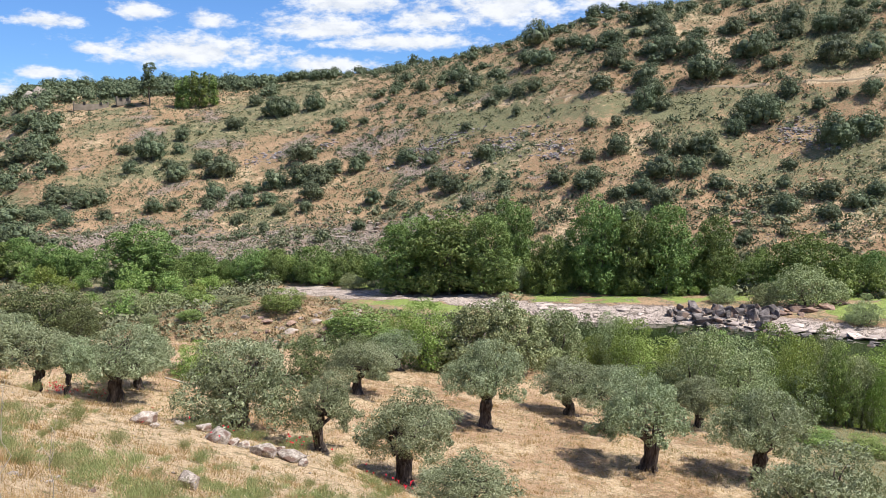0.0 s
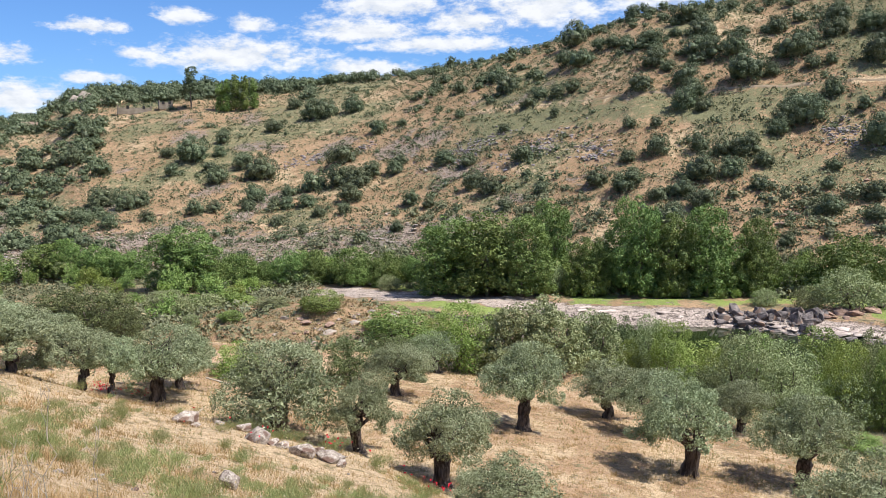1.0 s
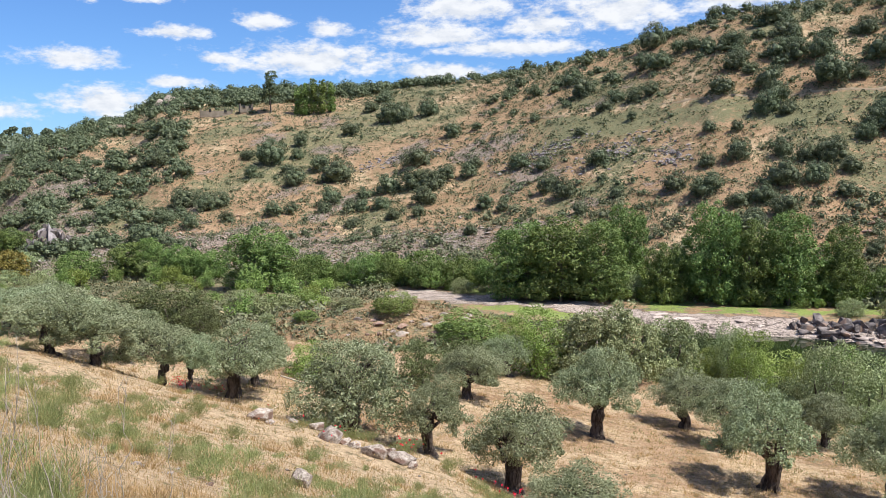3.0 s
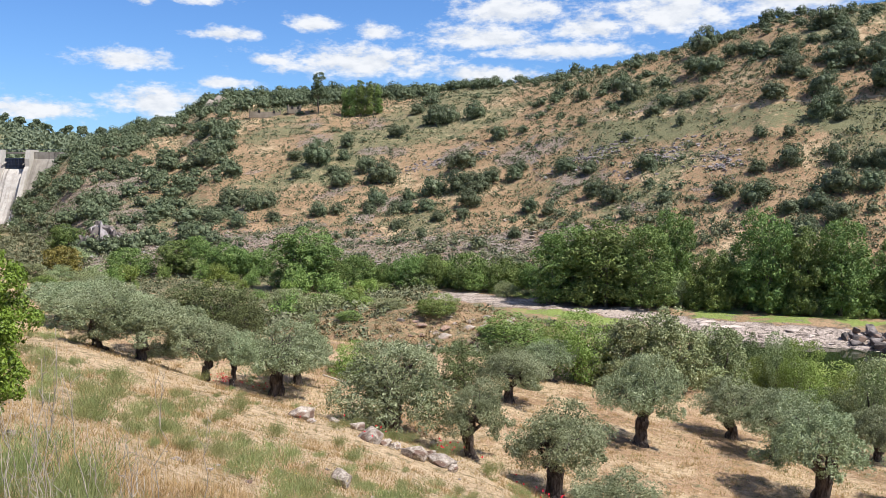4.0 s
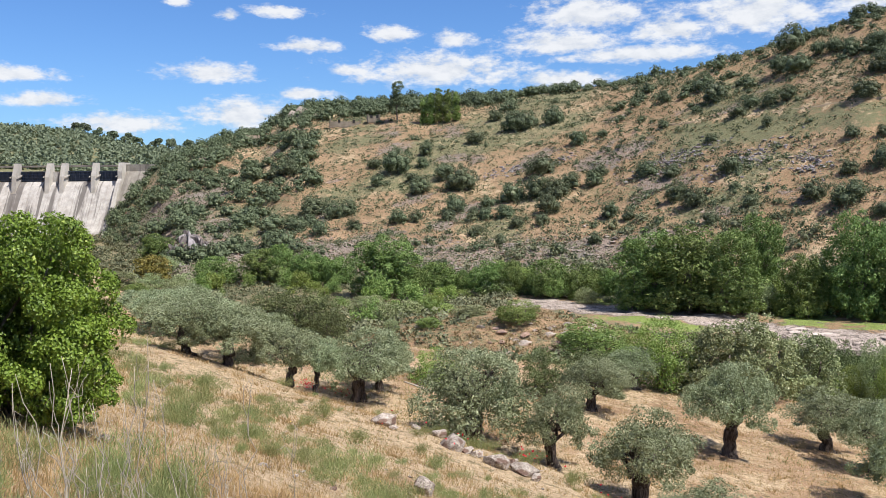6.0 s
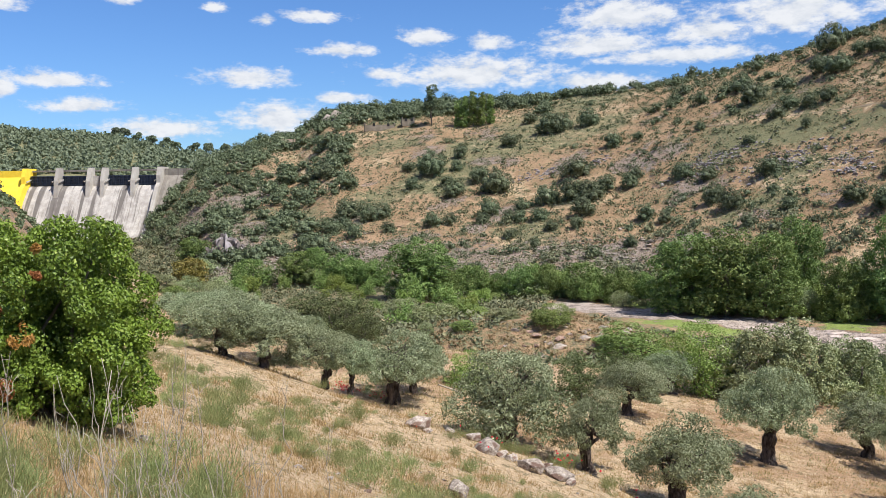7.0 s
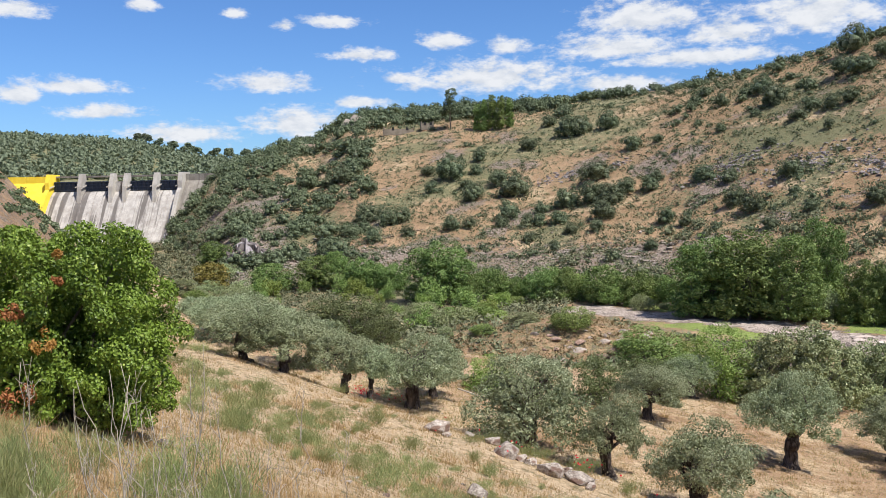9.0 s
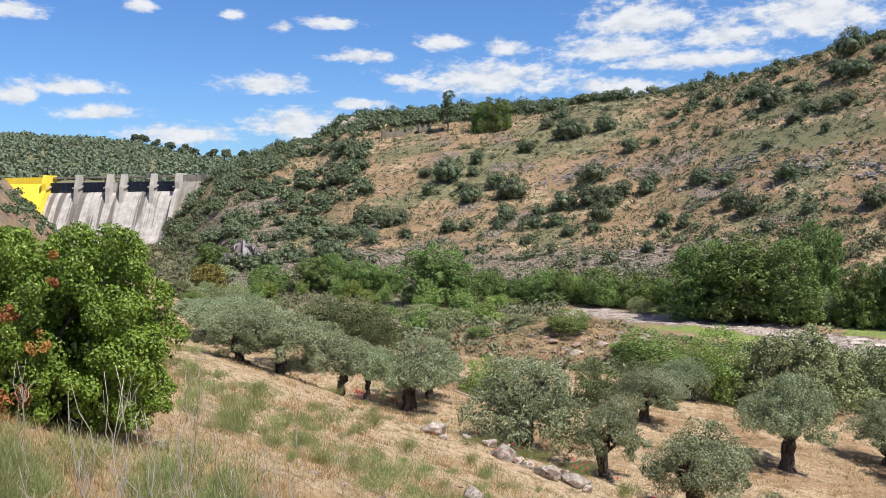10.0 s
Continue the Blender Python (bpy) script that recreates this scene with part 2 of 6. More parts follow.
def concrete_material(name, a, b, streak, amount=0.6):
    t = Tree(name)
    p = t.pos()
    s = t.noise(t.stretch(p, 0.42, 0.03, 0.02), 0.8, 5, 0.55)
    s2 = t.noise(t.stretch(p, 1.5, 0.08, 0.035), 0.8, 4, 0.6)
    f, g = t.noise(p, 0.35, 5), t.noise(p, 2.5, 6)
    col = t.mix(t.span(f, 0.3, 0.7), a, b)
    col = t.mix(t.span(g, 0.4, 0.65, 0, 0.5), col, a)
    col = t.mix(t.span(s, 0.52, 0.60, 0, amount), col, streak)
    col = t.mix(t.span(s2, 0.54, 0.66, 0, amount * 0.7), col, streak)
    return t.finish(col, 0.9, g, 0.3, 0.2, spec=0.2)


def plain_material(name, a, b, scale=2.0, rough=0.6, metal=0.0):
    t = Tree(name)
    f = t.noise(t.obj(), scale, 6, 0.6)
    return t.finish(t.mix(t.span(f, 0.3, 0.7), a, b), rough, f, 0.15, 0.02, metal)


def water_material():
    t = Tree("river_water")
    p = t.pos()
    n = t.calc("ADD", t.noise(t.stretch(p, 1, 1, 1), 1.1, 4), t.calc("MULTIPLY", t.noise(p, 6, 3), 0.25))
    col = t.mix(t.noise(p, 0.2, 3), (0.012, 0.02, 0.008), (0.03, 0.04, 0.015))
    t.finish(col, 0.05, n, 0.025, 0.1, spec=0.5)
    return t.m


M_GROUND = ground_material()
M_WATER = water_material()
M_OLIVE = leaf_material("olive_leaves", (0.130, 0.160, 0.076), (0.35, 0.385, 0.23), (0.48, 0.51, 0.33), 0.15, 0.15, 0.55)
M_HOLM = leaf_material("holm_oak_leaves", (0.042, 0.058, 0.027), (0.165, 0.195, 0.105), (0.26, 0.28, 0.17), 0.08)
# far woods: haze over the distance is put into this paler leaf colour
M_HAZEDWOOD = leaf_material("hazed_wood_leaves", (0.085, 0.107, 0.060), (0.205, 0.235, 0.145), None, 0.1)
M_GREYOAK = leaf_material("grey_oak_leaves", (0.105, 0.122, 0.053), (0.345, 0.375, 0.180), (0.46, 0.46, 0.28), 0.10)
M_SCRUB = leaf_material("scrub_leaves", (0.082, 0.090, 0.048), (0.225, 0.230, 0.128), (0.34, 0.28, 0.16), 0.12)
M_DRYSCRUB = leaf_material("dry_scrub", (0.20, 0.15, 0.075), (0.42, 0.32, 0.17), None, 0.2)
M_ASH = leaf_material("riverside_leaves", (0.048, 0.089, 0.021), (0.225, 0.305, 0.088), (0.32, 0.36, 0.15), 0.14)
M_GREEN = leaf_material("green_bush_leaves", (0.080, 0.130, 0.030), (0.29, 0.37, 0.108), (0.37, 0.41, 0.17), 0.18)
M_WILLOW = leaf_material("willow_leaves", (0.135, 0.170, 0.070), (0.37, 0.405, 0.205), None, 0.16)
M_BRIGHT = leaf_material("bright_bush_leaves", (0.108, 0.160, 0.028), (0.32, 0.395, 0.105), (0.42, 0.44, 0.18), 0.20)
M_BUCK = leaf_material("broad_bush_leaves", (0.048, 0.092, 0.010), (0.21, 0.312, 0.042), (0.32, 0.40, 0.09), 0.16, 0.3, 0.45)
M_DARKBUSH = leaf_material("dark_bush_leaves", (0.045, 0.063, 0.022), (0.175, 0.205, 0.080), (0.26, 0.28, 0.13), 0.1)
M_RUST = leaf_material("withered_leaves", (0.27, 0.115, 0.03), (0.50, 0.25, 0.09), None, 0.3)
M_DRYGRASS = leaf_material("dry_grass_blades", (0.40, 0.275, 0.125), (0.66, 0.49, 0.265), (0.34, 0.29, 0.14), 0.42, 0.2, 0.7)
M_GREENGRASS = leaf_material("green_grass_blades", (0.17, 0.20, 0.075), (0.38, 0.40, 0.18), (0.58, 0.47, 0.26), 0.38, 0.15, 0.7)
M_STALK = plain_material("bleached_stalk", (0.27, 0.23, 0.175), (0.46, 0.40, 0.32), 8, 0.8)
M_POPPY = leaf_material("poppy_petals", (0.55, 0.03, 0.015), (0.75, 0.07, 0.03), None, 0.3)
M_WHITEFLOWER = leaf_material("pale_flower_heads", (0.50, 0.42, 0.27), (0.70, 0.63, 0.46), (0.72, 0.58, 0.12), 0.3)
M_OLIVEBARK = bark_material("olive_bark", (0.035, 0.026, 0.022), (0.16, 0.125, 0.105))
M_BARK = bark_material("grey_bark", (0.06, 0.05, 0.04), (0.20, 0.17, 0.14))
M_ROCK = stone_material("pale_granite", (0.19, 0.145, 0.115), (0.60, 0.52, 0.44), (0.17, 0.105, 0.078), 3.6)
M_BLACKROCK = stone_material("dark_river_rock", (0.052, 0.045, 0.043), (0.23, 0.195, 0.18), (0.24, 0.165, 0.125), 1.6)
M_REDROCK = stone_material("rusty_rock", (0.20, 0.12, 0.085), (0.36, 0.25, 0.19), (0.14, 0.10, 0.09))
M_SCREE = stone_material("grey_scree", (0.13, 0.113, 0.115), (0.35, 0.315, 0.31), (0.20, 0.165, 0.155), 1.0)
M_SLOPEROCK = stone_material("slope_rock", (0.20, 0.165, 0.135), (0.43, 0.365, 0.305), (0.30, 0.205, 0.145), 0.4)
M_CONCRETE = concrete_material("weathered_concrete", (0.34, 0.31, 0.28), (0.54, 0.505, 0.46), (0.12, 0.105, 0.095), 0.85)
M_PALECONCRETE = concrete_material("pale_concrete", (0.37, 0.34, 0.30), (0.48, 0.445, 0.395), (0.28, 0.25, 0.22), 0.4)
M_DARKCONCRETE = concrete_material("stained_concrete", (0.21, 0.185, 0.155), (0.31, 0.28, 0.24), (0.13, 0.115, 0.10))
M_YELLOW = concrete_material("yellow_painted_concrete", (0.82, 0.58, 0.05), (0.88, 0.66, 0.075), (0.74, 0.48, 0.03), 0.2)
M_STEEL = plain_material("blue_grey_steel", (0.035, 0.05, 0.08), (0.065, 0.08, 0.115), 0.6, 0.5, 0.3)
M_PLASTER = plain_material("pale_plaster", (0.17, 0.14, 0.105), (0.29, 0.24, 0.185), 0.6, 0.9)
M_ROOF = plain_material("clay_roof", (0.15, 0.11, 0.08), (0.24, 0.175, 0.13), 0.8, 0.9)
M_DARK = plain_material("opening_shade", (0.02, 0.02, 0.02), (0.03, 0.03, 0.03), 1, 0.9)
M_SHELF = stone_material("pale_shelf_rock", (0.33, 0.26, 0.22), (0.56, 0.47, 0.41), (0.22, 0.18, 0.16), 1.2)
M_RUSTBUSH = leaf_material("rusty_bush_leaves", (0.10, 0.085, 0.025), (0.29, 0.22, 0.065), (0.36, 0.22, 0.09), 0.2)
M_TRACK = plain_material("pale_track", (0.27, 0.205, 0.13), (0.38, 0.295, 0.195), 0.6, 0.95)
# ---- the shape of the land: river level is z = 0, the lookout stands near the origin ----
_rng = np.random.RandomState(7)
_TAB = _rng.rand(256, 256)


def vnoise(x, y):
    """Smooth value noise, 0 to 1, on arrays."""
    xi, yi = np.floor(x).astype(int), np.floor(y).astype(int)
    fx, fy = x - xi, y - yi
    fx, fy = fx * fx * (3 - 2 * fx), fy * fy * (3 - 2 * fy)
    a, b = _TAB[xi % 256, yi % 256], _TAB[(xi + 1) % 256, yi % 256]
    c, d = _TAB[xi % 256, (yi + 1) % 256], _TAB[(xi + 1) % 256, (yi + 1) % 256]
    return (a * (1 - fx) + b * fx) * (1 - fy) + (c * (1 - fx) + d * fx) * fy


def fbm(x, y, octaves=4):
    total, amp, norm = 0.0, 1.0, 0.0
    for i in range(octaves):
        total = total + amp * vnoise(x + 17.3 * i, y - 9.1 * i)
        norm += amp
        amp *= 0.5
        x, y = x * 2.03, y * 2.03
    return total / norm


def step01(a, b, v):
    t = np.clip((v - a) / (b - a), 0, 1)
    return t * t * (3 - 2 * t)


# far hillside, by bearing: foot distance, crest distance, crest angle above the eye
FOOT_AZ = [-60, -25.5, -24, -22, -19.7, -8, 0.4, 13.4, 24.6, 38, 60, 90]
FOOT_R = [420, 400, 330, 235, 175, 155, 149, 132, 130, 132, 140, 160]
CREST_AZ = [-60, -25, -23.8, -22.9, -20.6, -18.6, -16, -14.4, -13.3, -12.3, -10.5, -6, 0, 7, 13.5, 17, 21, 23, 30, 45, 90]
CREST_R = [430, 425, 400, 390, 390, 400, 410, 408, 404, 400, 395, 370, 350, 330, 300, 290, 280, 275, 270, 270, 270]
CREST_EL = [-3, -3, -2.6, -1.0, 1.5, 2.55, 3.4, 3.45, 4.2, 4.95, 5.15, 5.4, 5.55, 6.3, 7.3, 8.1, 9.2, 9.8, 10.4, 11.5, 12]
BACK_AZ = [-90, -40, -33, -29, -25, -21.7, -18, -10, 0]
BACK_EL = [4.4, 4.2, 3.55, 3.5, 3.2, 2.35, 2.3, 2.0, 1.0]
EYE_Z = 20.0


def channel(x, y):
    """Distance to the middle of the open water, and its half width there."""
    pts = [(38, 103), (46, 94), (57, 82), (75, 65), (110, 42), (180, 5), (320, -60)]
    half = [4.5, 10, 13, 14.5, 16, 20, 24]
    best, wid = np.full(np.shape(x), 1e9), np.zeros(np.shape(x))
    for (x0, y0), (x1, y1), w0, w1 in zip(pts, pts[1:], half, half[1:]):
        u = np.clip(((x - x0) * (x1 - x0) + (y - y0) * (y1 - y0)) / ((x1 - x0) ** 2 + (y1 - y0) ** 2), 0, 1)
        d = np.hypot(x - x0 - u * (x1 - x0), y - y0 - u * (y1 - y0))
        near = d < best
        best, wid = np.where(near, d, best), np.where(near, w0 + u * (w1 - w0), wid)
    return best, wid


def land(x, y):
    """Height of the ground, with the parameters that the surface's kinds of cover need."""
    x, y = np.asarray(x, float), np.asarray(y, float)
    r, az = np.hypot(x, y), np.degrees(np.arctan2(x, y))
    # near hillside: a plane that falls to the river, and the steeper bank under the lookout
    plane = 9.5 - 0.137 * (np.clip(x, -45, 26) - 9.5) - 0.07 * np.clip(y - 40, 0, 60) * np.clip(-x / 15, 0, 1)
    ye = y + 0.7 * np.clip(x, -30, 30)
    b = 1 - ye / 28
    b = np.where(b > 1, 1 + 0.1 * (b - 1), b)
    bank = 7.6 * (0.5 * (b + np.sqrt(b * b + 0.006)))
    near = plane + bank + 0.22 * (fbm(x / 3, y / 3) - 0.5) + 0.9 * (fbm(x / 13 + 5, y / 13) - 0.5)
    # old terrace along the foot of the bank: a lip, then a drop
    yt = y - (25.6 - 0.25 * x)
    near = near + 0.66 * step01(-7, -1.5, yt) * (1 - step01(-0.2, 1.6, yt)) * step01(-15, -9, x) * (1 - step01(1.5, 5, x))
    edge = np.interp(x, [-60, -40, -20, -8, 5, 12, 22, 30, 40, 60], [92, 80, 58, 45, 45, 48, 42, 32, 14, -30])
    q = y - edge
    vf = 1.5 + 1.6 * (fbm(x / 16, y / 16) - 0.5) + 0.6 * (fbm(x / 3, y / 3) - 0.5)
    vf = vf + 5.6 * np.exp(-(((x - 3) / 18) ** 2 + ((y - 88) / 13) ** 2)) + 2.0 * np.exp(-(((x + 22) / 16) ** 2 + ((y - 100) / 12) ** 2))
    z = near + (vf - near) * step01(0, 30, q)
    # the open water
    d, wid = channel(x, y)
    k = d / wid
    z = np.where(q > -6, np.minimum(z, -1.6 + np.clip(k - 0.35, 0, 9) * 2.6), z)
    # far hillside
    r0, r1 = np.interp(az, FOOT_AZ, FOOT_R), np.interp(az, CREST_AZ, CREST_R)
    top = EYE_Z + r1 * np.tan(np.radians(np.interp(az, CREST_AZ, CREST_EL)))
    s = (r - r0) / (r1 - r0)
    sc = np.clip(s, 0, 1)
    prof = sc - 0.10 * np.sin(2 * np.pi * sc) * 0.5
    lift = 1.5 + (top - 1.5) * prof
    rough = step01(0.0, 0.1, s) * (1 - step01(0.85, 1.0, s) * 0.6)
    lift = lift + rough * (3.2 * (fbm(x / 34, y / 34) - 0.5) + 1.8 * (fbm(x / 9 + 3, y / 9) - 0.5) + 0.7 * (fbm(x / 2.6, y / 2.6) - 0.5))
    # ledges
    led = lift / 2.2
    lift = lift + rough * 0.35 * np.sin(2 * np.pi * led) / (2 * np.pi) * 2.2
    lift = lift - 0.03 * np.clip(r - r1, 0, 600)
    z = np.where((s > 0) & (y > -40), np.maximum(z, lift) * step01(0, 0.03, s) + z * (1 - step01(0, 0.03, s)), z)
    # left bank below the dam
    t = 1.5 + 1.18 * r * np.tan(np.radians(np.clip(-29.3 - az, 0, 40))) + 4 * (fbm(x / 12, y / 12) - 0.5)
    t = np.minimum(t, 46) * step01(120, 210, r) * (1 - step01(395, 440, r))
    z = np.where((az < -29.3) & (az > -80), np.maximum(z, t), z)
    # woods behind the dam
    zb = EYE_Z + 820 * np.tan(np.radians(np.interp(az, BACK_AZ, BACK_EL)))
    back = 24 + (zb - 24) * step01(470, 820, r) + 5 * (fbm(x / 60, y / 60) - 0.5) - 0.02 * np.clip(r - 820, 0, 3000)
    z = np.where((r > 450) & (az < -14) & (az > -90), np.maximum(z, back), z)
    return z, dict(r=r, az=az, q=q, s=s, k=k, d=d, wid=wid, ye=ye)


def ground_z(x, y):
    return float(land(np.array([x]), np.array([y]))[0][0])

# ---- builders ----
def mesh_from(name, verts, faces, mat, smooth=False):
    """verts (n, 3) and faces (m, k), all with k corners."""
    me = bpy.data.meshes.new(name)
    verts, faces = np.asarray(verts, np.float32), np.asarray(faces, np.int32)
    k = faces.shape[1]
    me.vertices.add(len(verts))
    me.vertices.foreach_set("co", verts.ravel())
    me.loops.add(faces.size)
    me.loops.foreach_set("vertex_index", faces.ravel())
    me.polygons.add(len(faces))
    me.polygons.foreach_set("loop_start", np.arange(0, faces.size, k, dtype=np.int32))
    me.polygons.foreach_set("use_smooth", np.full(len(faces), smooth))
    me.update(calc_edges=True)
    me.validate()
    me.materials.append(mat)
    return me


def part(name, data, material, parent, label=""):
    """Links a mesh or bmesh as one part under a thing or part."""
    if isinstance(data, bmesh.types.BMesh):
        me = bpy.data.meshes.new(name)
        data.to_mesh(me)
        data.free()
        me.materials.append(material)
        data = me
    ob = new(name, data)
    ob.parent = parent
    if label:
        ob["label"] = label
    return ob


def rand_dirs(rng, n, up=0.0):
    v = rng.normal(size=(n, 3))
    v[:, 2] += up
    return v / np.linalg.norm(v, axis=1)[:, None]


def leaves(rng, centers, normals, length, width, jitter=0.7):
    """Diamond leaves: 4 corners each, slightly folded along the middle."""
    n = len(centers)
    nrm = normals + rng.normal(size=(n, 3)) * jitter
    nrm /= np.linalg.norm(nrm, axis=1)[:, None]
    u = np.cross(nrm, rng.normal(size=(n, 3)))
    u /= np.linalg.norm(u, axis=1)[:, None] + 1e-9
    v = np.cross(nrm, u)
    ln = (length * (0.7 + 0.6 * rng.rand(n)))[:, None]
    wd = (width * (0.7 + 0.6 * rng.rand(n)))[:, None]
    c = centers
    quad = np.stack([c - u * ln / 2, c + v * wd / 2 + nrm * wd * 0.12, c + u * ln / 2, c - v * wd / 2 + nrm * wd * 0.12], 1)
    return quad.reshape(-1, 3), np.arange(4 * n).reshape(n, 4)


def lobes(rng, n, width, height, base, flat=0.75, spread=0.62):
    """Rounded masses that make up a domed crown: rows of centre and radii."""
    out = []
    for i in range(n):
        a, q = 2 * math.pi * (i * 0.618 + 0.1 * rng.rand()), math.sqrt((i + 0.5) / n)
        rad = width / 2 * spread * q
        zz = base + (height - base) * (0.24 + 0.52 * rng.rand() ** 0.7 * (1.12 - 0.7 * q * q) + 0.10 * (1 - q))
        s = width / 2 * (0.34 + 0.22 * rng.rand()) * (1.15 - 0.35 * q)
        out.append((rad * math.cos(a), rad * math.sin(a), min(zz, height - s * flat), s, s * flat))
    return out


def skirt(masses, z, depth):
    """Lower masses that bring the leaves down to z."""
    return [(m[0] * 1.08, m[1] * 1.08, z + depth, m[3] * 0.85, depth) for m in masses[len(masses) // 3:]]


def crown_points(rng, masses, n, inner=0.1, grain=0.36, per=10):
    """Leaves on many small sprays that stud the faces of the masses, with hollows between; the leaves face outwards."""
    m = np.array(masses)
    num = len(m) * per
    w = m[:, 3] * (m[:, 3] + m[:, 4])
    pick = rng.choice(len(m), num, p=w / w.sum())
    d = rand_dirs(rng, num, 0.3)
    c = m[pick, :3] + d * m[pick][:, [3, 3, 4]] * (0.82 + 0.14 * rng.rand(num))[:, None]
    gap = np.linalg.norm((c[:, None] - m[None, :, :3]) / m[None, :, [3, 3, 4]], axis=2)
    gap[np.arange(num), pick] = 9.0
    ok = gap.min(axis=1) > 0.62
    c, d, pick = c[ok], d[ok], pick[ok]
    r = m[pick, 3] * grain * (0.65 + 0.7 * rng.rand(len(c)))
    k = rng.choice(len(c), n, p=r ** 2 / (r ** 2).sum())
    e = rand_dirs(rng, n) + 0.6 * d[k]
    e /= np.linalg.norm(e, axis=1)[:, None]
    depth = np.where(rng.rand(n) < inner, 0.2 + 0.6 * rng.rand(n), 0.78 + 0.36 * rng.rand(n))
    pts = c[k] + e * (r[k] * depth)[:, None] * np.array([1, 1, 0.85])
    return pts, e


def crown_arrays(rng, masses, n, length, width, inner=0.1, floor=None, jitter=0.5, grain=0.36, per=10, core=0.1):
    """Fine leaves outside and some larger ones deep inside, which close the crown."""
    pts, d = crown_points(rng, masses, n, inner, grain, per)
    big = max(10, int(n * core))
    m = np.array(masses)[rng.randint(0, len(masses), big)]
    e = rand_dirs(rng, big)
    deep = m[:, :3] + e * (0.25 + 0.55 * rng.rand(big))[:, None] * m[:, [3, 3, 4]]
    ln = np.concatenate([np.full(n, length), np.full(big, length * 1.35)])
    wd = np.concatenate([np.full(n, width), np.full(big, max(width * 1.5, length * 0.7))])
    pts, d = np.vstack([pts, deep]), np.vstack([d, e])
    if floor is not None:
        keep = pts[:, 2] > floor
        pts, d, ln, wd = pts[keep], d[keep], ln[keep], wd[keep]
    return leaves(rng, pts, d, ln, wd, jitter)


def crown_mesh(name, rng, masses, n, length, width, mat, inner=0.1, floor=None, jitter=0.5, grain=0.36, per=10, core=0.1):
    return mesh_from(name, *crown_arrays(rng, masses, n, length, width, inner, floor, jitter, grain, per, core), mat)


def tube(points, radii, sides=8, rng=None, gnarl=0.0):
    """A tapered limb along points."""
    pts, rad = np.array(points, float), np.array(radii, float)
    tang = np.gradient(pts, axis=0)
    tang /= np.linalg.norm(tang, axis=1)[:, None] + 1e-9
    ref = np.array([0.31, 0.95, 0.05])
    a = np.cross(tang, ref)
    a /= np.linalg.norm(a, axis=1)[:, None] + 1e-9
    b = np.cross(tang, a)
    th = np.linspace(0, 2 * math.pi, sides, endpoint=False)
    rr = rad[:, None] * np.ones(sides)
    if rng is not None and gnarl:
        ridge = rng.normal(size=sides) * gnarl
        rr = rr * (1 + ridge[None] + rng.normal(size=rr.shape) * gnarl * 0.5)
    v = pts[:, None] + rr[..., None] * (np.cos(th)[None, :, None] * a[:, None] + np.sin(th)[None, :, None] * b[:, None])
    n = len(pts)
    f = [(i * sides + j, i * sides + (j + 1) % sides, (i + 1) * sides + (j + 1) % sides, (i + 1) * sides + j) for i in range(n - 1) for j in range(sides)]
    v = np.vstack([v.reshape(-1, 3), pts[-1:]])
    tip = len(v) - 1
    f += [((n - 1) * sides + j, (n - 1) * sides + (j + 1) % sides, tip, tip) for j in range(sides)]
    return v, f


def joined(pieces):
    vs, fs, o = [], [], 0
    for v, f in pieces:
        vs.append(v)
        fs += [[i + o for i in q] for q in f]
        o += len(v)
    return np.vstack(vs), fs


def limbs_mesh(name, pieces, mat):
    v, f = joined(pieces)
    me = bpy.data.meshes.new(name)
    me.from_pydata(v.tolist(), [], [list(dict.fromkeys(q)) for q in f])
    me.polygons.foreach_set("use_smooth", np.full(len(me.polygons), True))
    me.materials.append(mat)
    return me


def bend(rng, a, b, n=6, wob=0.1):
    a, b = np.array(a, float), np.array(b, float)
    t = np.linspace(0, 1, n)[:, None]
    p = a + (b - a) * t
    w = rng.normal(size=(n, 3)) * wob * np.linalg.norm(b - a)
    w[0] = 0
    return p + w * np.sin(np.pi * np.clip(t, 0, 0.9))


def tree_base(name, label, category, group=""):
    return tagged(new(name), label, category, group)


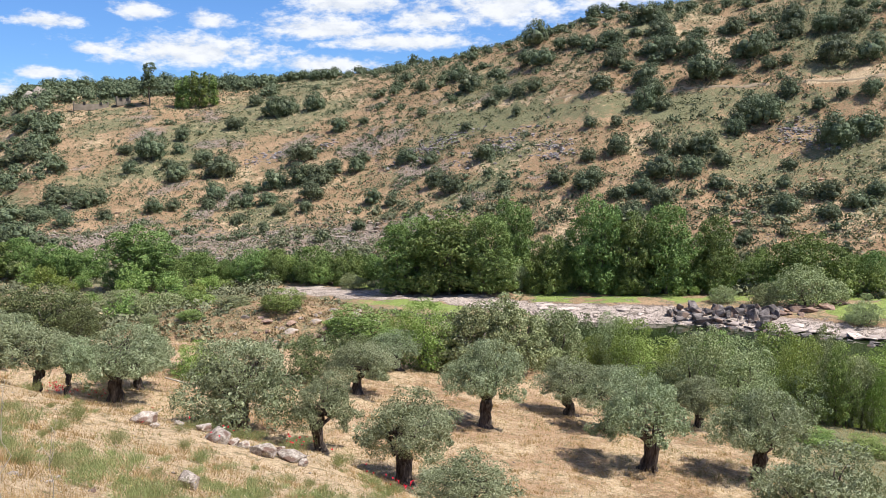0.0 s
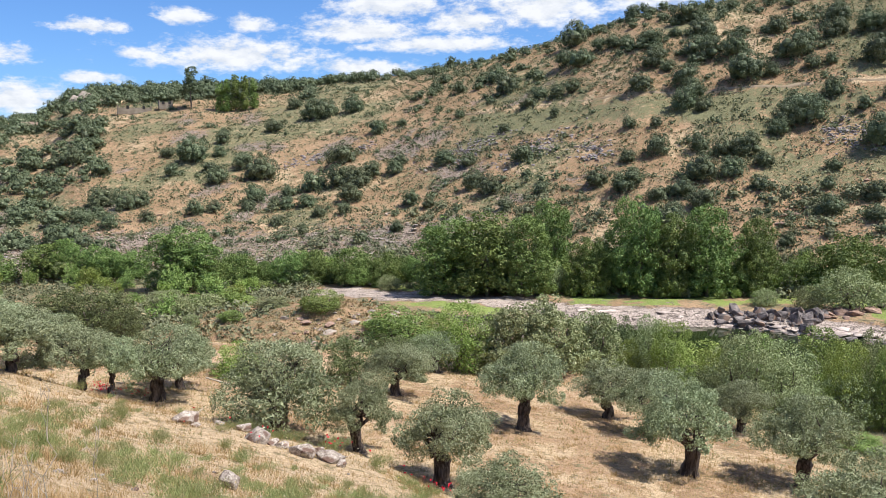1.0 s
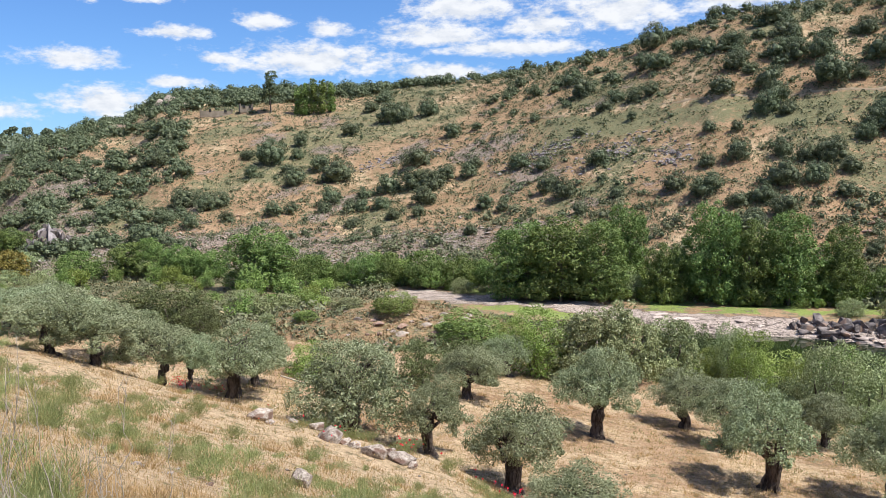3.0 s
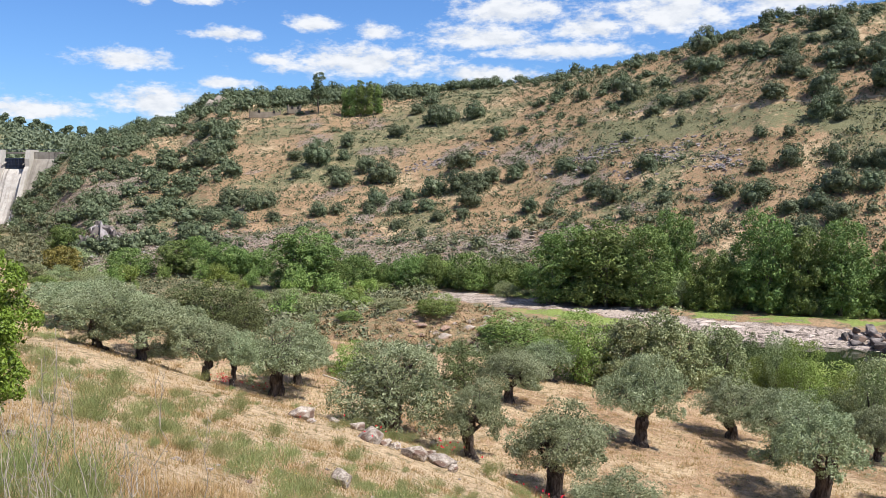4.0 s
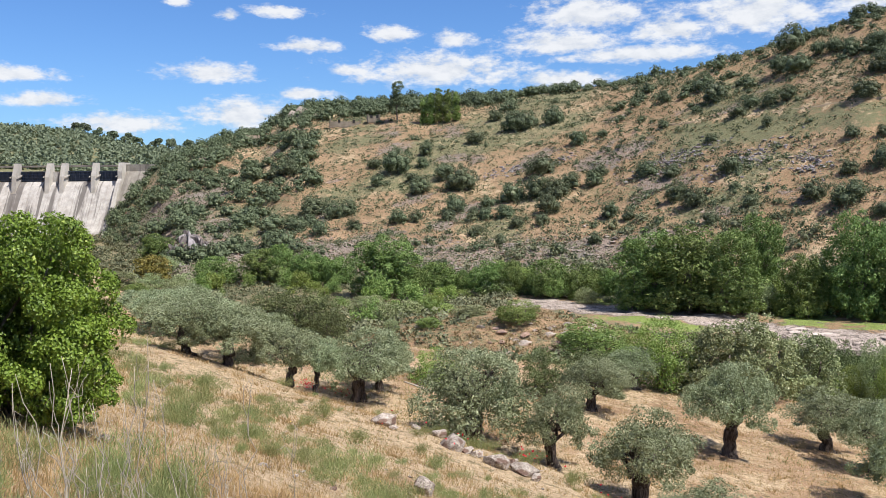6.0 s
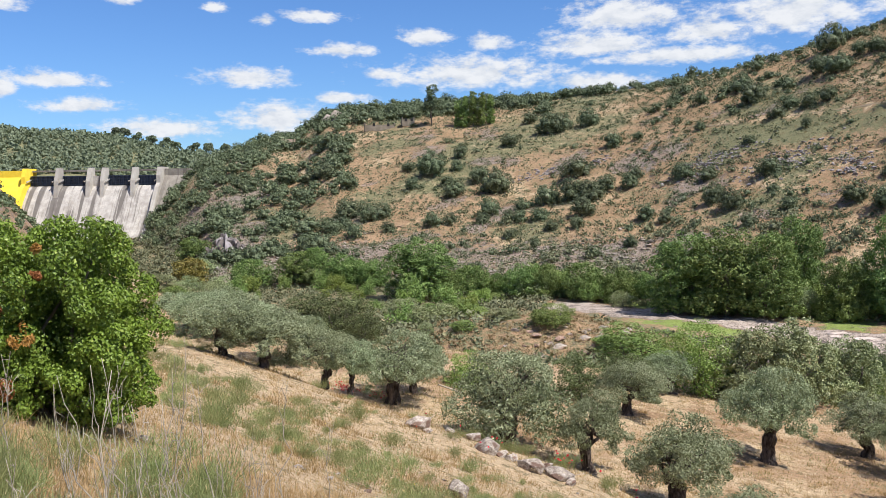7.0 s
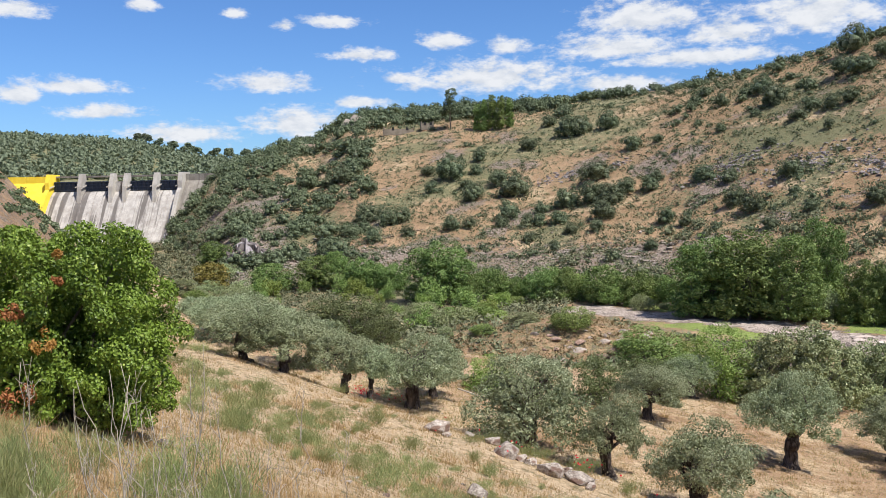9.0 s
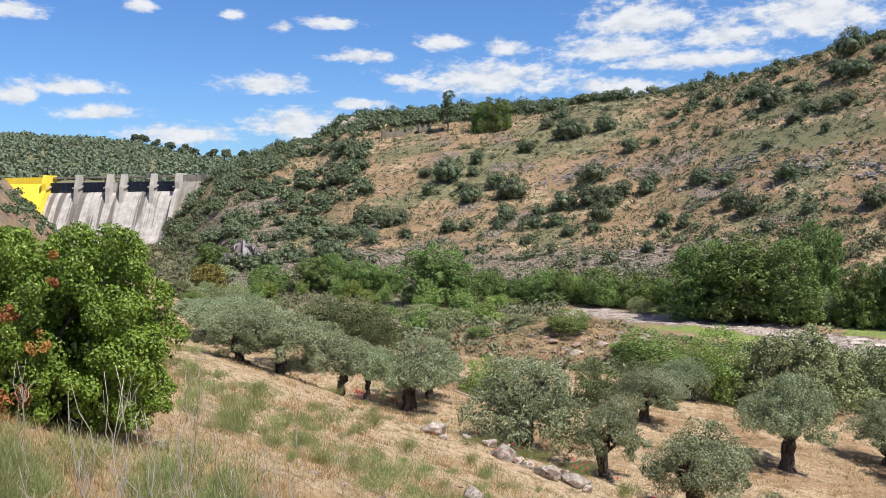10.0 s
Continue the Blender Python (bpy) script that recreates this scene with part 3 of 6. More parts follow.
def olive_tree(seed, height=3.3, width=3.6, stems=1, lean=0.1, low=0.30, girth=0.28):
    """An old olive: short thick dark trunk, forked limbs, silvery open crown."""
    rng = np.random.RandomState(seed)
    top = tree_base("olive_tree", "old olive tree with gnarled dark trunk and silvery grey-green crown", "tree", "olive trees of the orchard")
    fork = height * 0.33
    pieces, masses = [], [(x, y, z + 0.16 * rng.normal(), r * (0.62 + 0.45 * rng.rand()), q * (0.62 + 0.45 * rng.rand())) for x, y, z, r, q in lobes(rng, 24, width, height, height * low, 0.74, 0.88)]
    if stems > 2:
        masses = [(x, y, z, r * (0.6 + 0.4 * rng.rand()), q * (0.6 + 0.4 * rng.rand())) for x, y, z, r, q in lobes(rng, 34, width, height, height * 0.14, 0.9, 0.84)]
        masses = masses + [(q[0], q[1], q[2] + height * 0.08, q[3], q[4]) for q in skirt(masses, 0.05, height * 0.2)]
    for s in range(stems):
        off = np.array([0.36 * s - 0.18 * (stems - 1), 0.1 * rng.normal(), 0])
        ln = np.array([lean * rng.normal() * height, lean * 0.6 * rng.normal() * height, 0])
        p = bend(rng, off + [0, 0, -0.25], off + ln * 0.5 + [0, 0, fork], 9, 0.035)
        r0 = girth if stems == 1 else 0.21
        pieces.append(tube(p, np.array([1.75, 1.45, 1.15, 0.98, 0.90, 0.88, 0.95, 1.0, 0.75]) * r0, 15, rng, 0.16))
        # knuckled limbs that fork from the head of the trunk
        for j in range(4):
            m = masses[(s + j * 4 + 2) % len(masses)]
            head = p[-1] + [0.1 * rng.normal(), 0.1 * rng.normal(), -0.1]
            mid = head + (np.array(m[:3]) - head) * 0.55 + [0, 0, 0.10]
            pieces.append(tube(bend(rng, head, mid, 5, 0.06), np.linspace(0.52, 0.25, 5) * r0, 8, rng, 0.1))
            for q in masses[j::4][:4]:
                pieces.append(tube(bend(rng, mid, (q[0], q[1], q[2] + 0.05), 5, 0.07), np.linspace(0.06, 0.014, 5), 5, rng, 0.05))
    part("trunk", limbs_mesh("trunk", pieces, M_OLIVEBARK), M_OLIVEBARK, top)
    sprigs = [(m[0] * 1.14, m[1] * 1.14, m[2] - m[4] * 0.55, m[3] * 0.55, m[4] * 0.5) for m in masses[6:]]
    part("crown", crown_mesh("crown", rng, masses + (sprigs if stems < 3 else []), 17000 if stems < 3 else 21000, 0.100, 0.032, M_OLIVE, 0.16, None, 0.7, 0.30, 13, 0.16), M_OLIVE, top)
    return top


def broad_tree(seed, height, width, mat, name="riverside_tree", label="", category="tree", group="", n=5200, leaf=0.42, base=0.12, bark=None, count=16, stems=3, flat=0.9):
    rng = np.random.RandomState(seed)
    top = tree_base(name, label, category, group)
    masses = lobes(rng, count, width, height, height * base, flat)
    pieces = []
    for s in range(stems):
        a = 2 * math.pi * s / stems
        foot = (0.09 * width * math.cos(a) * (stems > 1), 0.09 * width * math.sin(a) * (stems > 1), -0.3)
        p = bend(rng, foot, (foot[0] * 2.2, foot[1] * 2.2, height * 0.55), 7, 0.03)
        r0 = 0.018 * height
        pieces.append(tube(p, np.linspace(r0 * 1.3, r0 * 0.5, 7), 7, rng, 0.06))
        for m in masses[s::stems][:3 if n < 4000 else 5]:
            k = 2 + int(3 * rng.rand())
            pieces.append(tube(bend(rng, p[k], m[:3], 5, 0.05), np.linspace(r0 * 0.45, r0 * 0.1, 5), 5))
    if base < 0.06:
        masses = masses + skirt(masses, 0.03 * height, height * (0.13 if height > 8 else 0.2)) + [(0, 0, height * 0.3, width * 0.25, height * 0.25)]
    bark = bark or M_BARK
    part("trunk", limbs_mesh("trunk", pieces, bark), bark, top)
    part("crown", crown_mesh("crown", rng, masses, n, leaf, leaf * 0.6, mat, 0.12, 0.02, 0.5, 0.30, 16, 0.28), mat, top)
    return top


def ball_arrays(rng, masses, k):
    """Closed uneven lumps under the leaves, one for each mass, in quads."""
    g = np.linspace(-1, 1, 3)
    a, b = np.meshgrid(g, g, indexing="ij")
    one = np.ones_like(a)
    sides = [np.stack(c, -1).reshape(-1, 3) for c in ((a, b, one), (b, a, -one), (one, a, b), (-one, b, a), (b, one, a), (a, -one, b))]
    p = np.vstack(sides)
    p = p / np.linalg.norm(p, axis=1)[:, None]
    q = np.array([(0, 3, 4, 1), (1, 4, 5, 2), (3, 6, 7, 4), (4, 7, 8, 5)])
    f = np.vstack([q + 9 * i for i in range(6)])
    vs, fs = [], []
    for i, m in enumerate(masses):
        vs.append(np.array(m[:3]) + p * np.array([m[3], m[3], m[4]]) * k)
        fs.append(f + 54 * i)
    return np.vstack(vs), np.vstack(fs)


def oak_arrays(seed, n=950, leaf=0.098, lumps=14):
    """Leaves of a dense round shrub of unit width, down to the ground."""
    rng = np.random.RandomState(seed)
    m = [(0, 0, 0.26, 0.40, 0.36)]
    for i in range(13):
        a, e = i * 2.4 + rng.rand() * 0.5, math.asin(0.05 + 0.9 * rng.rand())
        q = 0.17 + 0.09 * rng.rand()
        m.append((0.34 * math.cos(a) * math.cos(e), 0.34 * math.sin(a) * math.cos(e), 0.14 + 0.38 * math.sin(e), q, q * 0.85))
    pts, d = crown_points(rng, m, n, 0.0, 0.42, 8)
    keep = pts[:, 2] > -0.03
    v, f = leaves(rng, pts[keep], d[keep], np.full(keep.sum(), leaf), np.full(keep.sum(), leaf * 0.75), 0.28)
    bv, bf = ball_arrays(rng, m[:lumps], 0.6)
    return np.vstack([v, bv]), np.vstack([f, bf + len(v)])


def hill_oak(seed, mat, name, label, category, group):
    rng = np.random.RandomState(seed)
    top = tree_base(name, label, category, group)
    part("trunk", limbs_mesh("trunk", [tube(bend(rng, (0.04 * k - 0.06, 0.03 * k, -0.12), (0.16 * k - 0.24, 0.1 - 0.07 * k, 0.45), 5, 0.05), np.linspace(0.03, 0.012, 5), 5) for k in range(4)], M_BARK), M_BARK, top)
    part("crown", mesh_from("crown", *oak_arrays(seed, 2200, 0.045, 14), mat), mat, top)
    return top


def joined_oaks(name, mat, spots, rng, label, category, n=420, leaf=0.13, lumps=4):
    """A wood of the same shrubs, past counting, as one cover."""
    kinds = [oak_arrays(900 + i, n, leaf, lumps) for i in range(4)]
    vs, fs, o = [], [], 0
    for i, (x, y, w) in enumerate(zip(*spots)):
        v, f = kinds[i % 4]
        a = rng.rand() * 6.28
        c, s = math.cos(a), math.sin(a)
        vs.append(np.stack([x + w * (c * v[:, 0] - s * v[:, 1]), y + w * (s * v[:, 0] + c * v[:, 1]), ground_z(x, y) - 0.1 + v[:, 2] * w * (0.85 + 0.3 * rng.rand())], 1))
        fs.append(f + o)
        o += len(v)
    return tagged(new(name, mesh_from(name, np.vstack(vs), np.vstack(fs), mat)), label, category, kind="stuff")


def joined_stones(name, mat, x, y, w, rng, label, category, flat=0.6, lift=0.15):
    """Loose broken stones, past counting, as one cover."""
    base = [np.array([v.co[:] for v in rock_mesh("stone", 300 + i, mat, 1).vertices]) for i in range(4)]
    me = rock_mesh("stone", 300, mat, 1)
    tri = np.array([p.vertices[:] for p in me.polygons])
    z = land(x, y)[0]
    vs, fs = [], []
    for i in range(len(x)):
        b = base[i % 4]
        a = rng.rand() * 6.28
        c, s = math.cos(a), math.sin(a)
        sx, sy, sz = w[i] * (0.7 + 0.7 * rng.rand()), w[i] * (0.6 + 0.5 * rng.rand()), w[i] * flat * (0.6 + 0.8 * rng.rand())
        q = b * (sx, sy, sz)
        vs.append(np.stack([x[i] + c * q[:, 0] - s * q[:, 1], y[i] + s * q[:, 0] + c * q[:, 1], z[i] + q[:, 2] + lift * w[i]], 1))
        fs.append(tri + i * len(b))
    return tagged(new(name, mesh_from(name, np.vstack(vs), np.vstack(fs), mat)), label, category, kind="stuff")


def boulder_mesh(name, seed, mat, points=16):
    """An angular broken boulder about one metre across."""
    rng = np.random.RandomState(seed)
    bm = bmesh.new()
    for d in rand_dirs(rng, points):
        bm.verts.new(d * (0.42 + 0.16 * rng.rand()) * (1.1, 0.9, 0.8))
    bmesh.ops.convex_hull(bm, input=bm.verts[:])
    bmesh.ops.delete(bm, geom=[v for v in bm.verts if not v.link_faces], context="VERTS")
    bmesh.ops.bevel(bm, geom=bm.edges[:], offset=0.02, segments=1, affect="EDGES")
    me = bpy.data.meshes.new(name)
    bm.to_mesh(me)
    bm.free()
    me.materials.append(mat)
    return me


def rock_mesh(name, seed, mat, sub=3, sharp=0.35):
    """A broken boulder about one metre across."""
    rng = np.random.RandomState(seed)
    bm = bmesh.new()
    bmesh.ops.create_icosphere(bm, subdivisions=sub, radius=0.5)
    cuts = [(Vector(rand_dirs(rng, 1)[0]), 0.28 + 0.14 * rng.rand()) for _ in range(11)]
    for v in bm.verts:
        for nrm, dd in cuts:
            over = v.co.dot(nrm) - dd
            if over > 0:
                v.co -= nrm * over * 0.92
        v.co += v.co.normalized() * (noise.noise(v.co * 4 + Vector((seed, 0, 0))) * 0.07 + noise.noise(v.co * 11) * 0.025)
        v.co.z *= 0.8
    me = bpy.data.meshes.new(name)
    bm.to_mesh(me)
    bm.free()
    me.materials.append(mat)
    return me


def box_bm(x0, x1, y0, y1, z0, z1, bevel=0.0):
    bm = bmesh.new()
    bmesh.ops.create_cube(bm, size=1)
    for v in bm.verts:
        v.co = Vector(((x0 + x1) / 2 + v.co.x * (x1 - x0), (y0 + y1) / 2 + v.co.y * (y1 - y0), (z0 + z1) / 2 + v.co.z * (z1 - z0)))
    if bevel:
        bmesh.ops.bevel(bm, geom=bm.edges[:], offset=bevel, segments=2, affect="EDGES")
    return bm


def extruded_bm(outline, x0, x1):
    """A closed outline in (y, z), drawn out from x0 to x1."""
    bm = bmesh.new()
    a = [bm.verts.new((x0, y, z)) for y, z in outline]
    b = [bm.verts.new((x1, y, z)) for y, z in outline]
    bm.faces.new(a)
    bm.faces.new(b[::-1])
    k = len(outline)
    for i in range(k):
        bm.faces.new((a[i], b[i], b[(i + 1) % k], a[(i + 1) % k]))
    bmesh.ops.recalc_face_normals(bm, faces=bm.faces)
    return bm

# ---- ground: one sheet out to the horizon, finer where the lookout faces ----
def build_ground():
    az = np.concatenate([np.arange(-180, -40, 4.0), np.arange(-40, -36, 1.0), np.arange(-36, 43, 0.31), np.arange(43, 48, 1.0), np.arange(48, 180, 4.0)])
    rr = [1.2]
    while rr[-1] < 900:
        rr.append(rr[-1] * 1.0165)
    rr = np.array(rr + [1000, 1150, 1400, 1800, 2500, 4000])
    a, r = np.meshgrid(np.radians(az), rr, indexing="ij")
    x, y = r * np.sin(a), r * np.cos(a)
    z, k = land(x, y)
    z = np.where(r > 1000, z * np.clip(1 - (r - 1000) / 2500, 0.1, 1), z)
    na, nr = x.shape
    v = np.stack([x, y, z], -1).reshape(-1, 3)
    i, j = np.meshgrid(np.arange(na), np.arange(nr - 1), indexing="ij")
    i2 = (i + 1) % na
    f = np.stack([i * nr + j, i * nr + j + 1, i2 * nr + j + 1, i2 * nr + j], -1).reshape(-1, 4)
    c = len(v)
    v = np.vstack([v, [[0, 0, float(land(np.array([0.0]), np.array([0.01]))[0][0])]]])
    i = np.arange(na)
    cap = np.stack([i * nr, ((i + 1) % na) * nr, np.full(na, c), np.full(na, c)], -1)
    me = bpy.data.meshes.new("ground")
    faces = f.tolist() + [q[:3] for q in cap.tolist()]
    me.from_pydata(v.tolist(), [], faces)
    me.polygons.foreach_set("use_smooth", np.full(len(me.polygons), True))
    # kinds of cover
    s, q, d, wid, az_, r_ = k["s"], k["q"], k["d"], k["wid"], k["az"], k["r"]
    n1, n2 = fbm(x / 14, y / 14), fbm(x / 5 + 40, y / 5)
    hill = step01(0.0, 0.03, s)
    valley = step01(12, 26, q) * (1 - hill)
    near = 1 - step01(0, 26, q)
    band = np.exp(-((s - 0.11) / 0.09) ** 2) * step01(0.02, 0.05, s)
    rock = hill * (0.22 + 0.5 * band * (1 - step01(6, 14, az_) * 0.75) + 0.5 * step01(0.60, 0.72, n1) * (1 - step01(0.6, 0.8, s)) * (1 - 0.85 * step01(17, 23, az_)))
    rock = rock + hill * 0.5 * (1 - step01(-20, -14, az_)) * (1 - step01(0.4, 0.8, s))
    # the flat rock shelf beside the water
    shelf_d = np.full(x.shape, 1e9)
    line = [(8, 138), (21.5, 127), (29, 122), (35.5, 115), (41.5, 109), (49, 104.5), (57, 99), (66, 89.5), (90, 68), (130, 45)]
    for (x0, y0), (x1, y1) in zip(line, line[1:]):
        u = np.clip(((x - x0) * (x1 - x0) + (y - y0) * (y1 - y0)) / ((x1 - x0) ** 2 + (y1 - y0) ** 2), 0, 1)
        shelf_d = np.minimum(shelf_d, np.hypot(x - x0 - u * (x1 - x0), y - y0 - u * (y1 - y0)))
    shelf = (1 - step01(3.2, 5.0, shelf_d + 3 * (n2 - 0.5))) * (1 - hill) * step01(4, 12, q)
    rock = rock + shelf * 0.95 + valley * 0.36 * (1 - shelf) + near * 0.03
    leftv = valley * (1 - step01(-4, 6, x)) * step01(94, 104, r_)
    green = hill * (0.37 + 0.30 * step01(0.50, 0.64, fbm(x / 22 + 9, y / 22))) + valley * 0.50 + leftv * 0.12
    green = np.where(r_ > 450, 0.8, green)
    green = np.where((az_ < -28.8) & (r_ > 110) & (r_ < 450), 0.34, green)
    rock = np.where((az_ < -28.8) & (r_ > 110) & (r_ < 450), 0.5, rock)
    green = green + near * (0.04 + 0.14 * step01(0.5, 0.62, n2) * (1 - step01(24, 34, k["ye"]))) + near * 0.45 * step01(17, 25, x) + near * 0.22 * step01(26, 33, k["ye"]) * step01(0.44, 0.58, n1)
    green = green * (1 - shelf)
    lush = valley * step01(0.36, 0.56, n2) * (1 - shelf) * step01(8, 20, x) * step01(3.0, 4.5, shelf_d) * step01(0.965, 0.995, r_ / np.interp(az_, FOOT_AZ, FOOT_R) + 0.13) * 0.75
    soil = hill * (0.78 + 1.8 * (n1 - 0.5)) + valley * 0.9 + near * (0.24 + 0.28 * step01(27, 33, k["ye"]))
    # the track along the hill and the smoother slope under it
    el = np.degrees(np.arctan2(z - EYE_Z, r_))
    tr = np.interp(az_, [8, 14.6, 23, 31, 40, 60], [3.4, 4.1, 4.8, 5.0, 5.15, 5.3])
    on = hill * step01(10, 14, az_)
    track = on * np.exp(-((el - tr) / 0.12) ** 2)
    below = on * step01(-1.7, -1.3, el - tr) * (1 - step01(-0.15, -0.05, el - tr))
    lower = on * step01(-2.9, -2.4, el - tr) * (1 - step01(-0.15, -0.05, el - tr))
    green = green * (1 - track) + 0.3 * below * (1 - step01(30, 36, az_) * 0.5)
    rock = rock * (1 - track) * (1 - 0.8 * lower)
    soil = soil * (1 - track) + 0.45 * lower
    for name, val in (("rock", rock), ("green", green), ("soil", soil), ("lush", lush), ("shelf", shelf)):
        at = me.attributes.new(name, "FLOAT", "POINT")
        at.data.foreach_set("value", np.append(val.reshape(-1), 0.1).astype(np.float32))
    me.materials.append(M_GROUND)
    return tagged(new("ground", me), "dry grassy hillsides with bare soil, rock and scrub above a river", "ground", kind="structure")


ground = build_ground()

bm = bmesh.new()
bmesh.ops.create_grid(bm, x_segments=24, y_segments=24, size=0.5)
for v in bm.verts:
    v.co = Vector((30 + 340 * (v.co.x + 0.5), -120 + 250 * (v.co.y + 0.5), 0.0))
me = bpy.data.meshes.new("water")
bm.to_mesh(me)
bm.free()
me.materials.append(M_WATER)
tagged(new("water", me), "still dark green river water between rock shelves", "river", kind="structure")


# ---- the dam, its crest at y = 373 ----
DY = 373.0
OGEE = [(0.0, 24.0), (-1.4, 23.6), (-3.4, 21.8), (-6.6, 17.2), (-10.4, 10.8), (-14.6, 4.6), (-17.6, 1.6), (-22.0, -0.6)]


def face_y(z):
    """How far the sloping downstream face stands out at height z."""
    return DY - max(0.0, (28.0 - z) * 0.82)


dam = tagged(new("dam"), "tall concrete gravity dam with gated spillway and one yellow-painted bay", "dam")


def dam_blocks(x0, x1, n, mat, name, label=""):
    w = (x1 - x0) / n
    for i in range(n):
        a, b = x0 + i * w + 0.06, x0 + (i + 1) * w - 0.06
        o = [(face_y(-3), -3.0), (face_y(10), 10.0), (face_y(20), 20.0), (DY, 28.0), (DY, 31.0), (DY + 5, 31.0), (DY + 5, -3.0)]
        part(name, extruded_bm(o, a, b), mat, dam, label)


dam_blocks(-300, -243, 6, M_DARKCONCRETE, "wall_block")
dam_blocks(-243, -219.6, 2, M_YELLOW, "yellow_block", "bright yellow painted concrete")
dam_blocks(-155.5, -105, 6, M_DARKCONCRETE, "wall_block")
PIERS = [-218.6, -203.4, -188.7, -182.2, -168.3, -156.6]
for i, (a, b) in enumerate(zip(PIERS, PIERS[1:])):
    half = (a + b) / 2
    cuts = [a, half, b] if b - a > 9 else [a, b]
    for c0, c1 in zip(cuts, cuts[1:]):
        lift = 4.2 if b - a < 9 else 0.0
        o = [(DY + y, z) for y, z in OGEE] + [(DY + 5, -3.0), (DY + 5, 24.0)]
        if lift:
            o = [(DY - 1.6, 28.2)] + [(DY + y, z) for y, z in OGEE[1:]] + [(DY + 5, -3.0), (DY + 5, 28.2)]
        part("spillway_block", extruded_bm(o, c0 + 0.05, c1 - 0.05), M_CONCRETE, dam, "streaked pale concrete chute")
for i, px in enumerate(PIERS):
    w = 0.95
    mat = M_YELLOW if i == 0 else M_PALECONCRETE
    o = [(DY - 5.6, 18.4), (DY - 4.6, 26.0), (DY - 2.2, 31.8), (DY + 0.6, 31.8), (DY + 0.6, 18.4)]
    if i in (0, len(PIERS) - 1):
        # training walls run down the face to the river
        o = [(DY - 3, 31.8), (DY - 4.5, 28)] + [(DY + y - 3.2, z + 1.2) for y, z in OGEE[1:]] + [(DY - 26, -2), (DY + 5, -2), (DY + 5, 31.8)]
    part("pier" if 0 < i < len(PIERS) - 1 else "training_wall", extruded_bm(o, px - w, px + w), mat, dam)
part("footbridge", box_bm(PIERS[0], PIERS[-1], DY + 1.5, DY + 4.5, 30.2, 31.0, 0.05), M_DARKCONCRETE, dam)
part("railing", box_bm(-300, -105, DY + 0.1, DY + 0.25, 31.95, 32.05), M_STEEL, dam)
for i in range(40):
    part("rail_post", box_bm(-298 + 4.9 * i, -297.9 + 4.9 * i, DY + 0.12, DY + 0.23, 31.0, 31.96), M_STEEL, dam)
for a, b in zip(PIERS, PIERS[1:]):
    if b - a < 9:
        continue
    gate = part("gate", box_bm(a + 1.15, b - 1.15, DY - 0.4, DY + 0.3, 24.0, 28.4, 0.05), M_STEEL, dam, "dark blue-grey steel gate")
    for zz in (24.4, 25.6, 26.8, 28.0):
        part("gate_rib", box_bm(a + 1.2, b - 1.2, DY - 0.95, DY - 0.4, zz, zz + 0.22), M_STEEL, gate)
    for kx in np.linspace(a + 2.2, b - 2.4, 6):
        part("gate_stiffener", box_bm(kx, kx + 0.2, DY - 0.75, DY - 0.4, 24.1, 28.3), M_STEEL, gate)
    for side in (a + 1.5, b - 1.8):
        arm = part("gate_arm", extruded_bm([(DY - 4.8, 25.4), (DY - 4.8, 25.9), (DY - 0.9, 26.9), (DY - 0.9, 26.4)], side, side + 0.3), M_PALECONCRETE, gate)


# ---- the track that climbs along the far hillside ----
def build_track():
    left = []
    for az in np.arange(9.0, 46.0, 0.5):
        tr = np.interp(az, [8, 14.6, 23, 31, 40, 60], [3.4, 4.1, 4.8, 5.0, 5.15, 5.3])
        r = np.linspace(140, 268, 800)
        u, v = math.sin(radians(az)), math.cos(radians(az))
        z = land(r * u, r * v)[0]
        above = np.nonzero(np.degrees(np.arctan2(z - EYE_Z, r)) > tr)[0]
        d = r[above[0]] if len(above) else 215.0
        left.append(d)
    left = np.convolve(np.pad(left, 4, mode="edge"), np.ones(9) / 9, "valid")
    vs, fs = [], []
    for i, (az, d) in enumerate(zip(np.arange(9.0, 46.0, 0.5), left)):
        u, v = math.sin(radians(az)), math.cos(radians(az))
        zc = ground_z(d * u, d * v) + 0.12
        for off, dz in ((-0.6, -0.8), (-0.4, -0.05), (0.5, 0.02), (0.8, -0.3)):
            vs.append(((d + off) * u, (d + off) * v, zc + dz))
        if i:
            for k in range(3):
                a = 4 * (i - 1) + k
                fs.append((a, a + 4, a + 5, a + 1))
    return tagged(new("track", mesh_from("track", vs, fs, M_TRACK, True)), "pale earth track cut along the far hillside", "track", kind="structure")


build_track()


